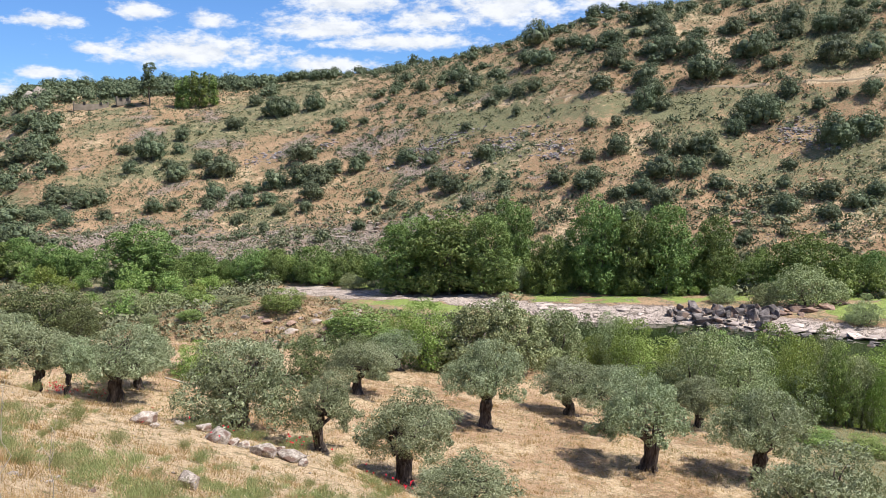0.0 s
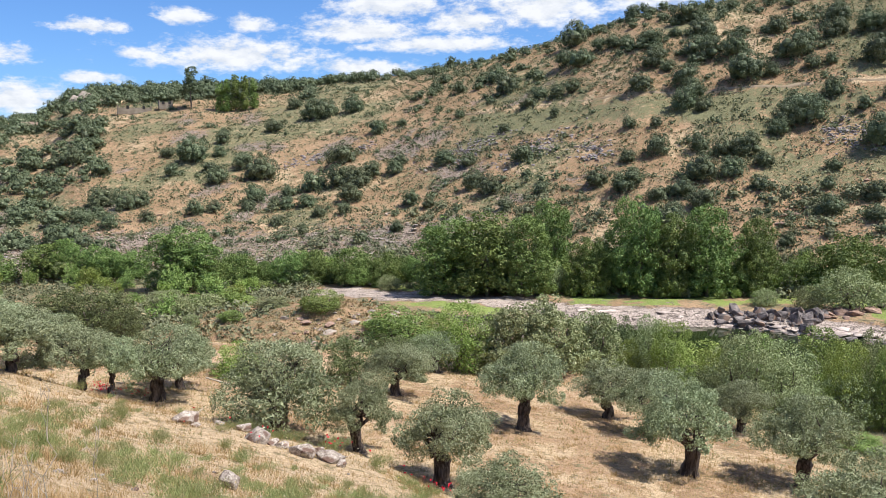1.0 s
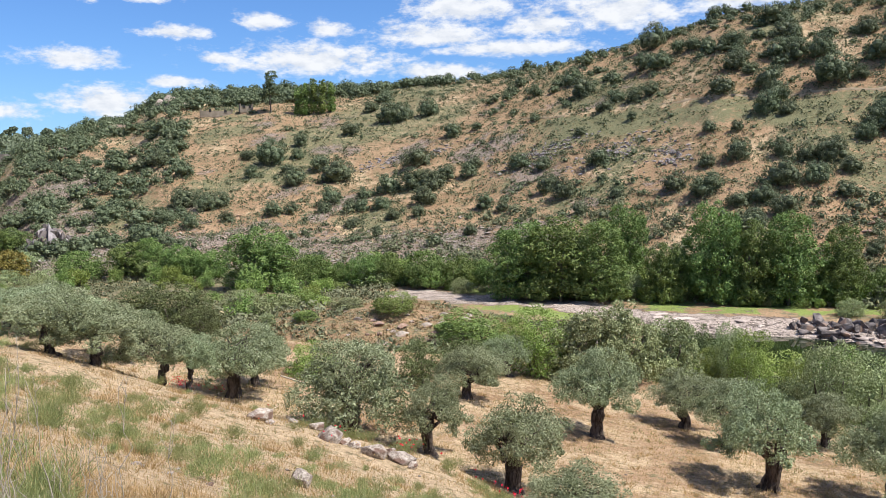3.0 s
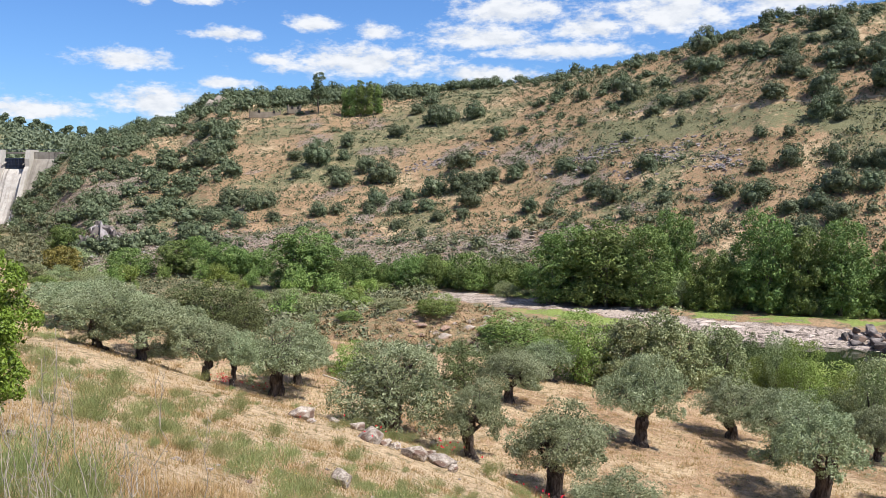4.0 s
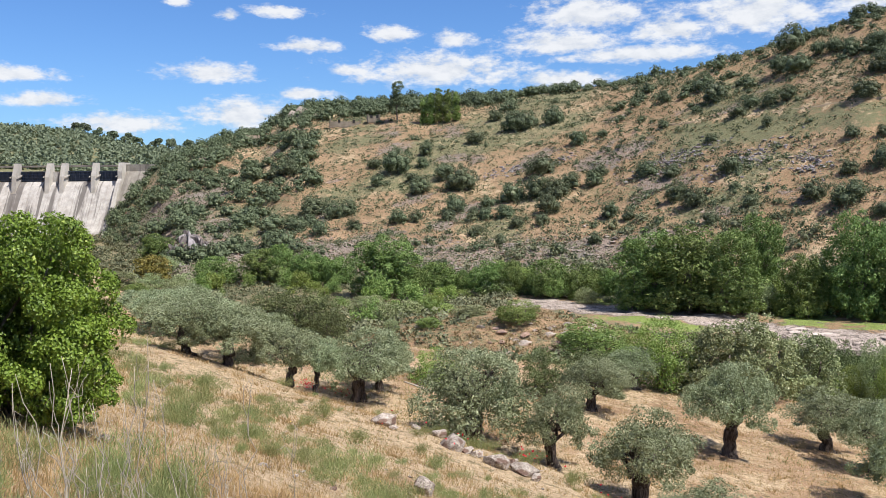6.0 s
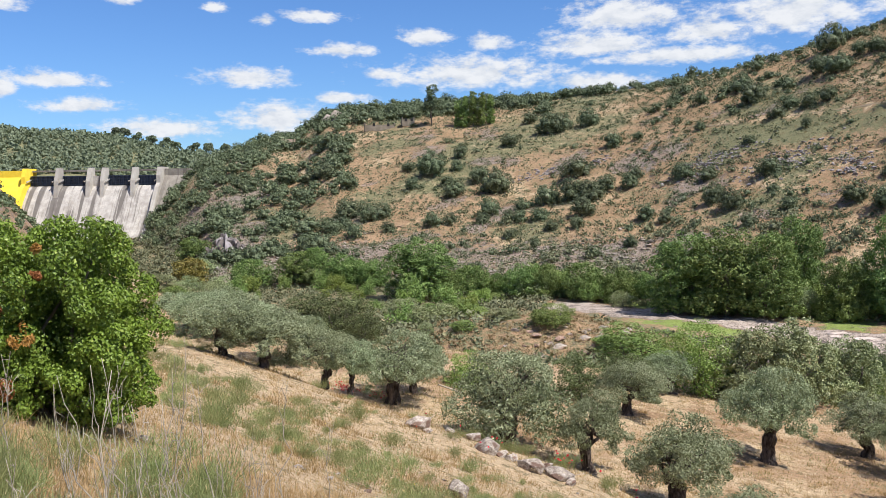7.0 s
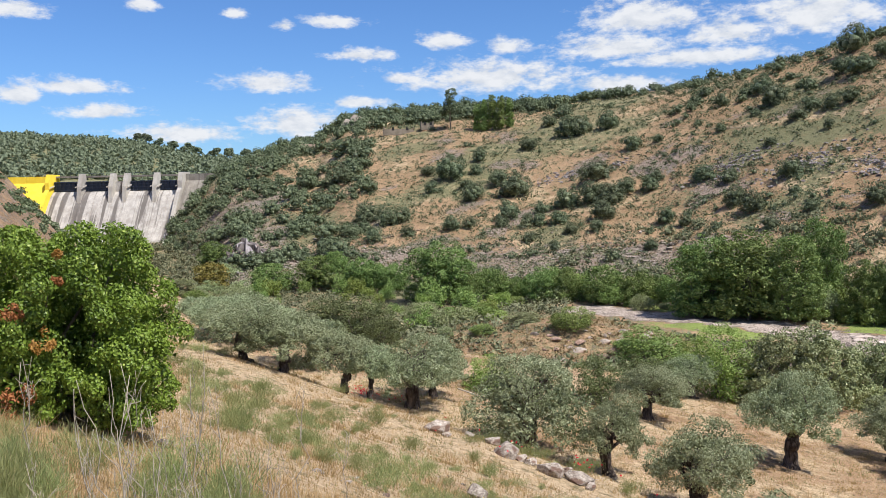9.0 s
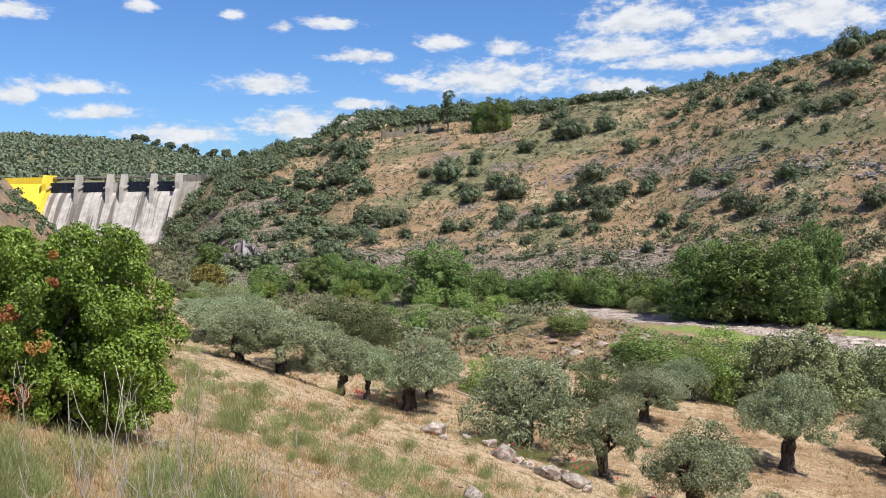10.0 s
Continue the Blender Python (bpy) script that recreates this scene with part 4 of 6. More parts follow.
# ---- house ruins on the far ridge ----
def ridge_house(x, y, w, dep, h, roofed, roof_mat=None, label=""):
    z = ground_z(x, y) - 0.6
    top = tagged(new("ridge_house"), label or "low plastered farm building on the far ridge" if roofed or label else "roofless pale ruin on the far ridge", "house")
    top.matrix_basis = pose(x, y, z, 0, 0, 12)
    for name, b in (("front_wall", (-w / 2, w / 2, -dep / 2, -dep / 2 + 0.4)), ("back_wall", (-w / 2, w / 2, dep / 2 - 0.4, dep / 2))):
        part(name, box_bm(*b, 0, h, 0.04), M_PLASTER, top)
    for sx in (-1, 1):
        part("side_wall", box_bm(sx * (w / 2 - 0.2) - 0.2, sx * (w / 2 - 0.2) + 0.2, -dep / 2 + 0.4, dep / 2 - 0.4, 0, h + (0.8 if not roofed else 0), 0.04), M_PLASTER, top)
    # near-black panels on the uncut wall, coloured as the shade inside openings
    for kx in (-w * 0.2, w * 0.27):
        win = part("window", box_bm(kx - 0.45, kx + 0.45, -dep / 2 - 0.03, -dep / 2 + 0.01, 1.6, 2.7), M_DARK, top)
        part("window_sill", box_bm(kx - 0.55, kx + 0.55, -dep / 2 - 0.12, -dep / 2 - 0.03, 1.48, 1.6), M_PLASTER, win)
    if roofed:
        o = [(-dep / 2 - 0.4, h), (0, h + 1.3), (dep / 2 + 0.4, h), (dep / 2 + 0.4, h + 0.2), (0, h + 1.55), (-dep / 2 - 0.4, h + 0.2)]
        part("roof", extruded_bm(o, -w / 2 - 0.4, w / 2 + 0.4), roof_mat or M_ROOF, top)
    return top

# ---- where the plants and stones stand ----
# holm oak shrubs on the far hillside: x, y, crown width
HILL_OAKS_A = [
    (-68.7, 303.3, 6.5), (-65.5, 272.0, 4.7), (-62.3, 298.2, 5.1), (-58.1, 262.3, 6.7), (-45.2, 209.2, 4.5), (-43.8, 222.7, 7.6), (-38.7, 203.1, 4.3),
    (-37.7, 217.4, 5.5), (-34.2, 218.7, 5.6), (-31.8, 255.8, 4.3), (-30.6, 204.5, 3.5), (-29.0, 239.1, 4.0), (-24.7, 247.0, 9.3), (-20.1, 204.1, 4.3),
    (-19.5, 239.8, 4.0), (-17.3, 249.1, 3.7), (-16.9, 260.1, 4.4), (-16.5, 227.7, 5.7), (-15.8, 204.2, 3.4), (-10.2, 238.9, 6.0), (-8.2, 203.4, 3.4),
    (-6.8, 208.9, 5.2), (-5.9, 228.2, 8.6), (-2.2, 202.1, 3.4), (-2.2, 265.5, 5.5), (-1.8, 191.6, 3.2), (0.6, 201.1, 3.4), (1.1, 210.2, 3.5),
    (3.7, 181.7, 2.3), (4.2, 291.8, 4.9),
]
HILL_OAKS_B = [
    (5.0, 200.4, 4.2), (7.1, 211.5, 6.2), (7.5, 193.1, 3.2), (9.8, 272.5, 9.1), (12.9, 190.4, 3.2), (13.0, 209.7, 7.0), (13.6, 271.2, 6.8),
    (14.3, 167.9, 2.8), (14.7, 197.9, 5.8), (15.1, 225.2, 7.5), (17.3, 208.5, 7.0), (21.0, 211.4, 5.3), (21.7, 269.0, 6.8), (21.9, 171.5, 2.9),
    (25.9, 241.9, 5.1), (26.7, 210.3, 4.4), (27.2, 187.7, 4.0), (28.5, 213.8, 3.6), (30.5, 183.5, 3.1), (32.7, 240.0, 3.0), (38.0, 203.7, 5.2),
    (40.7, 184.2, 4.7), (42.3, 177.4, 5.0), (42.4, 197.7, 4.2), (43.1, 167.2, 3.2), (46.9, 229.3, 2.9), (51.1, 168.9, 3.2), (51.2, 179.6, 2.6),
    (51.2, 250.1, 4.3), (52.6, 187.5, 5.4),
]
HILL_OAKS_C = [
    (53.6, 207.3, 3.0), (60.8, 232.5, 6.6), (61.0, 163.4, 4.8), (61.6, 247.2, 5.8), (61.9, 214.9, 4.1), (64.9, 157.3, 6.3), (64.9, 202.7, 2.4),
    (65.9, 217.4, 4.2), (66.1, 139.6, 4.3), (67.5, 149.3, 3.8), (68.8, 166.9, 3.3), (68.9, 213.4, 4.1), (71.7, 148.2, 4.5), (72.1, 210.4, 4.1),
    (72.9, 142.5, 5.1), (74.4, 179.5, 3.1), (74.5, 165.1, 5.0), (76.8, 151.1, 6.2), (77.5, 123.5, 2.7), (77.9, 232.2, 6.7), (78.4, 119.9, 2.0),
    (78.8, 175.7, 2.7), (79.6, 225.5, 6.6), (81.9, 162.1, 4.2), (82.0, 192.0, 5.8), (82.4, 149.9, 4.7), (84.2, 143.1, 3.8), (84.9, 157.9, 4.1),
    (86.0, 249.1, 8.5), (86.9, 231.3, 4.5),
]
HILL_OAKS_D = [
    (86.9, 179.0, 5.5), (88.6, 156.0, 5.8), (89.1, 114.4, 2.0), (89.2, 150.3, 4.0), (89.4, 227.3, 4.5), (89.6, 201.2, 6.1), (89.7, 217.9, 4.3),
    (89.8, 175.3, 3.6), (90.0, 130.9, 4.4), (90.5, 181.3, 4.7), (91.2, 196.6, 4.0), (91.3, 187.1, 6.7), (93.8, 124.2, 3.6), (94.9, 138.8, 2.7),
    (94.9, 214.4, 6.5), (97.4, 159.0, 4.3), (98.4, 130.4, 4.5), (99.3, 143.6, 3.2), (99.3, 199.4, 6.1), (100.3, 126.3, 4.4), (100.8, 160.9, 6.1),
    (101.6, 195.5, 6.1), (101.8, 179.7, 8.5), (102.4, 216.1, 3.3), (103.5, 161.6, 7.1), (104.0, 158.9, 7.0), (104.3, 249.0, 5.0), (105.3, 127.7, 3.8),
    (106.0, 192.1, 6.0), (106.4, 232.4, 3.5),
]
HILL_OAKS_E = [
    (106.9, 177.5, 3.8), (107.0, 210.5, 6.5), (107.7, 245.0, 3.7), (109.1, 143.8, 7.5), (109.1, 222.8, 8.0), (112.4, 163.3, 4.6), (113.6, 155.0, 3.1),
    (114.0, 180.2, 7.8), (114.8, 174.3, 3.8), (115.0, 143.2, 6.7), (118.4, 173.1, 2.9), (118.9, 154.9, 2.7), (119.0, 182.5, 5.0), (119.5, 196.1, 5.3),
    (123.1, 151.3, 4.5), (125.6, 182.3, 6.1), (126.2, 167.3, 7.7), (130.8, 189.2, 6.3), (131.3, 161.8, 6.7), (132.1, 178.9, 6.1), (136.0, 174.5, 6.1),
]
HILL_OAKS = HILL_OAKS_A + HILL_OAKS_B + HILL_OAKS_C + HILL_OAKS_D + HILL_OAKS_E
OLIVES_A = [
    (9.5, 33.8, 3.37, 2.93, 1), (14.6, 36.9, 2.59, 2.85, 1), (14.2, 28.9, 3.44, 3.15, 1), (18.6, 28.0, 3.18, 3.07, 1), (4.7, 25.7, 2.86, 2.81, 1),
    (2.5, 28.8, 2.50, 2.07, 1), (-0.3, 29.8, 3.50, 3.11, 3), (-4.9, 33.6, 2.71, 3.10, 2), (-4.2, 36.0, 2.22, 2.13, 1), (-6.3, 26.8, 1.92, 2.24, 1),
    (-5.4, 27.0, 1.98, 1.62, 1), (-8.0, 26.3, 1.89, 2.69, 1), (-10.6, 38.6, 2.35, 3.13, 1), (-9.0, 26.0, 1.89, 2.51, 1), (-17.1, 42.9, 2.05, 3.01, 1),
    (-15.3, 41.0, 2.20, 3.14, 1), (-13.7, 42.1, 2.02, 3.46, 1), (-16.2, 46.1, 2.07, 2.87, 1), (20.6, 35.9, 2.24, 2.43, 1), (7.5, 43.8, 2.03, 2.46, 1),
]
OLIVES_B = [
    (4.9, 37.8, 2.24, 2.73, 1), (15.2, 34.0, 2.67, 2.67, 1), (5.1, 19.4, 1.65, 2.27, 1), (14.5, 18.6, 3.39, 3.29, 1),
]
OLIVES = OLIVES_A + OLIVES_B
# riverside trees: x, y, height, width, 1 for a pale willow
RIVER_TREES_A = [
    (23.9, 129.5, 11.2, 9.0, 0), (29.6, 127.6, 12.2, 10.7, 0), (35.1, 124.4, 10.6, 8.0, 0), (51.6, 120.8, 13.7, 7.3, 0), (56.1, 118.5, 11.8, 7.3, 0),
    (60.8, 116.5, 11.7, 8.1, 0), (47.6, 124.5, 6.8, 5.2, 0), (44.5, 123.1, 8.5, 5.1, 0), (67.6, 115.0, 9.7, 5.7, 0), (42.0, 132.7, 11.1, 5.9, 0),
    (-16.4, 142.3, 10.0, 9.8, 0), (-39.2, 166.4, 6.1, 6.7, 0), (-31.8, 161.9, 5.6, 8.6, 0), (-26.8, 160.0, 4.7, 6.3, 0), (-8.2, 149.2, 5.0, 7.8, 0),
    (1.0, 148.3, 5.5, 6.8, 0), (4.8, 147.8, 5.5, 5.8, 0), (11.1, 144.2, 5.8, 8.5, 0), (16.5, 141.5, 5.1, 6.5, 0), (20.3, 141.4, 4.0, 4.7, 0),
]
RIVER_TREES_B = [
    (39.9, 125.9, 4.5, 4.7, 1), (79.1, 110.5, 6.6, 10.2, 0), (84.3, 107.5, 4.2, 5.3, 0), (88.1, 106.9, 3.9, 5.4, 0), (72.6, 100.1, 5.0, 8.5, 1),
    (73.4, 90.3, 2.8, 4.6, 1), (68.1, 103.5, 3.0, 4.0, 1), (64.5, 107.5, 2.5, 3.9, 1), (16.2, 135.4, 2.4, 4.0, 1), (72.7, 113.5, 3.8, 5.3, 0),
    (64.8, 115.8, 3.9, 5.2, 0), (-12.4, 145.3, 4.1, 5.7, 0), (-3.6, 151.0, 3.7, 3.9, 0), (43.1, 124.7, 3.1, 4.3, 0), (-42.4, 166.8, 5.6, 10.1, 0),
    (-52.8, 167.2, 4.8, 9.1, 0), (-68.2, 183.6, 3.8, 7.7, 1), (-80.1, 208.0, 7.3, 7.3, 0), (-32.5, 162.7, 4.3, 7.6, 0),
]
RIVER_TREES = RIVER_TREES_A + RIVER_TREES_B
# bushes between the orchard and the river: x, y, height, width, kind
MID_BUSHES_A = [
    (2.8, 39.9, 2.38, 2.77, 4), (5.3, 43.7, 2.04, 2.74, 4), (10.4, 78.5, 3.97, 7.26, 1), (9.4, 44.9, 3.6, 3.71, 2), (11.7, 44.8, 4.16, 4.15, 0),
    (14.5, 45.9, 4.47, 4.56, 0), (17.4, 47.6, 4.03, 3.94, 0), (28.8, 71.8, 5.57, 5.24, 4), (31.4, 71.6, 3.5, 3.8, 2), (32.3, 66.0, 3.99, 7.23, 2),
    (-2.4, 38.9, 1.67, 2.57, 2), (-12.1, 47.9, 2.54, 3.63, 4), (-9.7, 47.0, 2.77, 3.72, 4), (-8.1, 44.9, 2.24, 2.37, 4), (-17.2, 124.8, 3.14, 6.57, 3),
    (-12.5, 125.4, 2.07, 3.79, 1), (-7.6, 126.0, 2.59, 6.3, 1), (-5.5, 85.7, 1.37, 3.05, 1), (-9.2, 85.3, 1.59, 1.91, 3),
]
MID_BUSHES_B = [
    (3.2, 84.3, 2.51, 5.1, 1), (-1.4, 89.8, 1.31, 4.13, 0), (-4.6, 143.8, 1.9, 5.67, 1), (22.4, 39.1, 4.61, 3.48, 3), (26.6, 42.0, 3.95, 4.25, 3),
    (41.2, 59.5, 6.32, 5.62, 1), (27.0, 37.5, 4.2, 2.4, 2), (28.6, 36.4, 4.4, 2.3, 1), (29.4, 38.6, 5.0, 2.6, 3), (30.6, 35.6, 4.3, 2.2, 2), (43.0, 51.4, 4.72, 4.82, 2), (27.4, 37.2, 3.13, 3.14, 3), (24.8, 33.1, 0.97, 2.43, 1),
    (27.2, 32.3, 0.88, 2.93, 1), (38.0, 61.2, 4.62, 5.02, 1), (21.7, 41.6, 1.86, 2.75, 4), (24.9, 37.4, 2.44, 2.83, 3), (36.7, 62.8, 5.17, 4.18, 1),
    (8.3, 80.4, 1.61, 3.18, 1), (13.8, 78.2, 3.13, 4.65, 2), (6.0, 41.6, 1.12, 1.65, 4),
]
MID_BUSHES_D = [(-26.1, 60.8, 1.41, 2.65, 0), (-24.2, 61.7, 1.39, 2.68, 3), (-22.2, 61.5, 1.34, 2.5, 3), (-24.4, 59.4, 1.01, 2.02, 1)]
MID_BUSHES = MID_BUSHES_D + MID_BUSHES_A + MID_BUSHES_B
# rocks of the old terrace: x, y, width, height
BANK_ROCKS = [
    (-1.0, 13.6, 0.42, 0.39), (-2.8, 23.5, 0.69, 0.4), (-1.4, 25.3, 0.57, 0.36), (-0.9, 22.9, 0.76, 0.51), (-0.5, 22.9, 0.46, 0.28),
    (0.3, 22.2, 0.65, 0.45), (1.0, 22.3, 0.77, 0.36), (0.7, 23.3, 0.4, 0.24), (-0.2, 22.8, 0.39, 0.28), (-2.1, 25.6, 0.37, 0.17),
    (-4.0, 8.8, 0.23, 0.12), (1.3, 21.9, 0.32, 0.24), (-2.5, 23.2, 0.31, 0.16),
]

# ---- the far ridge ----
ridge_house(-49.5, 312.5, 11, 5, 2.1, False)
ridge_house(-39.0, 311.0, 4.5, 4, 2.3, False)
ridge_house(-99.6, 311.0, 5, 4, 1.6, True, M_ROOF, "small grey farm ruin above the dam")
ridge_house(-92.0, 352.0, 8, 5, 2.2, True, M_ROOF, "low pale hut on the far ridge")
ridge_house(-99.7, 153.8, 5, 4, 1.4, True, M_PALECONCRETE, "low grey hut on the bank below the dam")

rng = np.random.RandomState(3)
used = set()
OAK = ("holm_oak", "dark rounded holm oak shrub on dry hillside", "shrub", "holm oaks on the far hillside")
OAKS = [hill_oak(100 + i, M_HOLM, *OAK) for i in range(5)]


def put(src, x, y, sx, sz, sink=0.1, turn=None):
    """Stands src, or a copy of it once it is used, on the ground."""
    a = rng.rand() * 360 if turn is None else turn
    m = pose(x, y, ground_z(x, y) - sink, 0, 0, a) @ Matrix.Diagonal((sx, sx, sz, 1))
    if src.name in used:
        k = src.scale
        return copy_thing(src, m @ Matrix.Diagonal((1 / k.x, 1 / k.y, 1 / k.z, 1)))
    used.add(src.name)
    src.matrix_basis = m
    return src


def stand(name, mesh, x, y, sx, sz, sink=0.1, turn=None):
    ob = new(name, mesh)
    a = rng.rand() * 360 if turn is None else turn
    ob.matrix_basis = pose(x, y, ground_z(x, y) - sink, 0, 0, a) @ Matrix.Diagonal((sx, sx, sz, 1))
    return ob


for i, (x, y, w) in enumerate(HILL_OAKS):
    w = min(w, 9.0) * 1.02
    put(OAKS[i % 5], x, y, w, w * (1.0 + 0.3 * rng.rand()), 0.05 * w)


def scatter(name, mat, spots, rng, leaf, count, squash, label, category):
    """Many small tufts of leaves joined into one cover. spots: x, y, width."""
    x, y, w = spots
    z = land(x, y)[0]
    c, d = [], rand_dirs(rng, len(x) * count, 0.5)
    rad = w.repeat(count) / 2 * (0.55 + 0.5 * rng.rand(len(d)))
    c = np.stack([x.repeat(count) + d[:, 0] * rad, y.repeat(count) + d[:, 1] * rad, z.repeat(count) + np.abs(d[:, 2]) * rad * squash], 1)
    size = np.clip(w.repeat(count) * leaf, 0.05, 0.6)
    v, f = leaves(rng, c, d, size, size * 0.62, 0.45)
    return tagged(new(name, mesh_from(name, v, f, mat)), label, category, kind="stuff")


def hill_spots(rng, n, az0, az1, s0, s1, keep, w0, w1):
    az = az0 + (az1 - az0) * rng.rand(n)
    s = s0 + (s1 - s0) * rng.rand(n)
    r0, r1 = np.interp(az, FOOT_AZ, FOOT_R), np.interp(az, CREST_AZ, CREST_R)
    r = r0 + s * (r1 - r0)
    x, y = r * np.sin(np.radians(az)), r * np.cos(np.radians(az))
    ok = keep(x, y, s, az)
    x, y = x[ok], y[ok]
    return x, y, w0 + (w1 - w0) * rng.rand(len(x)) ** 2


def scrub_keep(x, y, s, az):
    el = np.degrees(np.arctan2(land(x, y)[0] - EYE_Z, np.hypot(x, y)))
    tr = np.interp(az, [8, 14.6, 23, 31, 40, 60], [3.4, 4.1, 4.8, 5.0, 5.15, 5.3])
    smooth = (az > 12) & (el < tr + 0.1) & (el > tr - 1.9)
    return fbm(x / 7, y / 7) + 0.22 * rng.rand(len(x)) > np.where(smooth, 0.70, 0.43 + 0.03 * (az > 0))


scatter("hill_scrub", M_SCRUB, hill_spots(rng, 52000, -24, 43, 0.0, 1.0, scrub_keep, 0.4, 1.9), rng, 0.34, 6, 1.15, "grey-green low scrub over dry slopes", "scrub")
scatter("dark_scrub", M_HOLM, hill_spots(rng, 16000, -24, 43, 0.0, 1.0, lambda x, y, s, az: scrub_keep(x + 30, y, s, az) & (fbm(x / 18, y / 18) > 0.38), 0.6, 2.4), rng, 0.26, 16, 1.0, "small dark evergreen shrubs on the far slope", "scrub")
scatter("dry_scrub", M_DRYSCRUB, hill_spots(rng, 16000, -24, 43, 0.0, 1.0, lambda x, y, s, az: fbm(x / 9 + 60, y / 9) > 0.45, 0.4, 1.3), rng, 0.3, 6, 0.7, "straw-coloured dry tussocks on the far slope", "dry grass")
# denser shrubs towards the dam, along the crest and on the upper slope
def bare_keep(x, y, s, az, level, size=12.0):
    """Clusters of shrubs, but few on the smooth slope under the track."""
    el = np.degrees(np.arctan2(land(x, y)[0] - EYE_Z, np.hypot(x, y)))
    tr = np.interp(az, [8, 14.6, 23, 31, 40, 60], [3.4, 4.1, 4.8, 5.0, 5.15, 5.3])
    smooth = (az > 11) & (el < tr + 0.25) & (el > tr - 1.5)
    return fbm(x / size + 77, y / size) > level + 0.2 * smooth


big = [hill_spots(rng, 640, -23.8, -11, 0.10, 1.0, lambda x, y, s, az: fbm(x / 12 + 3, y / 12) > 0.44 + 0.012 * (az + 20) - 0.05 * (s > 0.55), 2.8, 7.2),
       hill_spots(rng, 170, -17, 8, 0.93, 1.02, lambda x, y, s, az: rng.rand(len(x)) > 0.05 * np.clip(az + 2, 0, 30), 3.0, 7.0),
       hill_spots(rng, 330, -16, 2, 0.78, 1.0, lambda x, y, s, az: fbm(x / 11 + 9, y / 11) > 0.39 + 0.010 * np.abs(az + 10), 3.2, 7.6),
       hill_spots(rng, 300, 8, 43, 0.62, 1.0, lambda x, y, s, az: fbm(x / 16 + 3, y / 16) > 0.44, 1.8, 4.6)]
big = [np.concatenate(c) for c in zip(*big)]
clear = np.hypot((big[0] - -63.0) / 7, (big[1] - 182.5 + 7) / 10) > 1
big = [c[clear] for c in big]
joined_oaks("hillside_oaks", M_HOLM, big, rng, "dense dark holm oaks along the hill", "scrub", 290, 0.086, 9)
small = [hill_spots(rng, 420, -23.8, -11, 0.04, 1.0, lambda x, y, s, az: fbm(x / 9 + 30, y / 9) > 0.46, 0.9, 2.8),
         hill_spots(rng, 160, 6, 40, 0.90, 1.02, lambda x, y, s, az: fbm(x / 10 + 3, y / 10) > 0.45, 1.0, 3.2),
         hill_spots(rng, 1700, -12, 43, 0.02, 1.0, lambda x, y, s, az: bare_keep(x, y, s, az, 0.51), 0.8, 2.8)]
small = [np.concatenate(c) for c in zip(*small)]
clear = np.hypot((small[0] - -63.0) / 7, (small[1] - 182.5 + 7) / 10) > 1
small = [c[clear] for c in small]
joined_oaks("hillside_shrubs", M_HOLM, small, rng, "small dark evergreen shrubs over the hill", "scrub", 90, 0.155, 1)

# lighter shrubs that crowd the foot of the slope behind the riverside trees
joined_oaks("foot_shrubs", M_SCRUB, hill_spots(rng, 700, -2, 43, 0.0, 0.26, lambda x, y, s, az: fbm(x / 9 + 41, y / 9) > 0.44 + 0.4 * s, 1.0, 3.4), rng, "olive-green shrubs crowding the foot of the hill", "scrub", 110, 0.16, 2)

FARPINES = [broad_tree(36 + i, 11, 7, M_HAZEDWOOD, "far_pine", "dark pine on the skyline behind the dam", "tree", "pines behind the dam", 360, 1.5, 0.35, None, 8, 1, 0.7) for i in range(2)]
# woods on the hill behind the dam and the bank beside it, past counting
az = -38 + 24 * rng.rand(2300)
r = 560 + 330 * rng.rand(2300)
joined_oaks("far_woods", M_HAZEDWOOD, (r * np.sin(np.radians(az)), r * np.cos(np.radians(az)), 4.5 + 5.0 * rng.rand(2300)), rng, "dark evergreen woods on the hill behind the dam", "woods", 22, 0.28, 1)
for i in range(26):
    a, d = -25.5 + 7.5 * rng.rand(), 800 + 40 * rng.rand()
    px, py = d * math.sin(radians(a)), d * math.cos(radians(a))
    put(FARPINES[i % 2], px, py, 0.8 + 0.5 * rng.rand(), 0.8 + 0.6 * rng.rand(), 0.3)
az = -35 + 5.6 * rng.rand(120)
r = 150 + 230 * rng.rand(120)
joined_oaks("bank_woods", M_HOLM, (r * np.sin(np.radians(az)), r * np.cos(np.radians(az)), 1.2 + 3.2 * rng.rand(120)), rng, "dark shrubs on the rocky bank below the dam", "woods", 70, 0.2, 3)

az, r = -26.5 + 5.5 * rng.rand(190), 165 + 170 * rng.rand(190)
joined_oaks("gorge_shrubs", M_SCRUB, (r * np.sin(np.radians(az)), r * np.cos(np.radians(az)), 1.4 + 3.4 * rng.rand(190) ** 1.5), rng, "olive-green shrubs in the gorge below the dam", "scrub", 130, 0.13, 2)
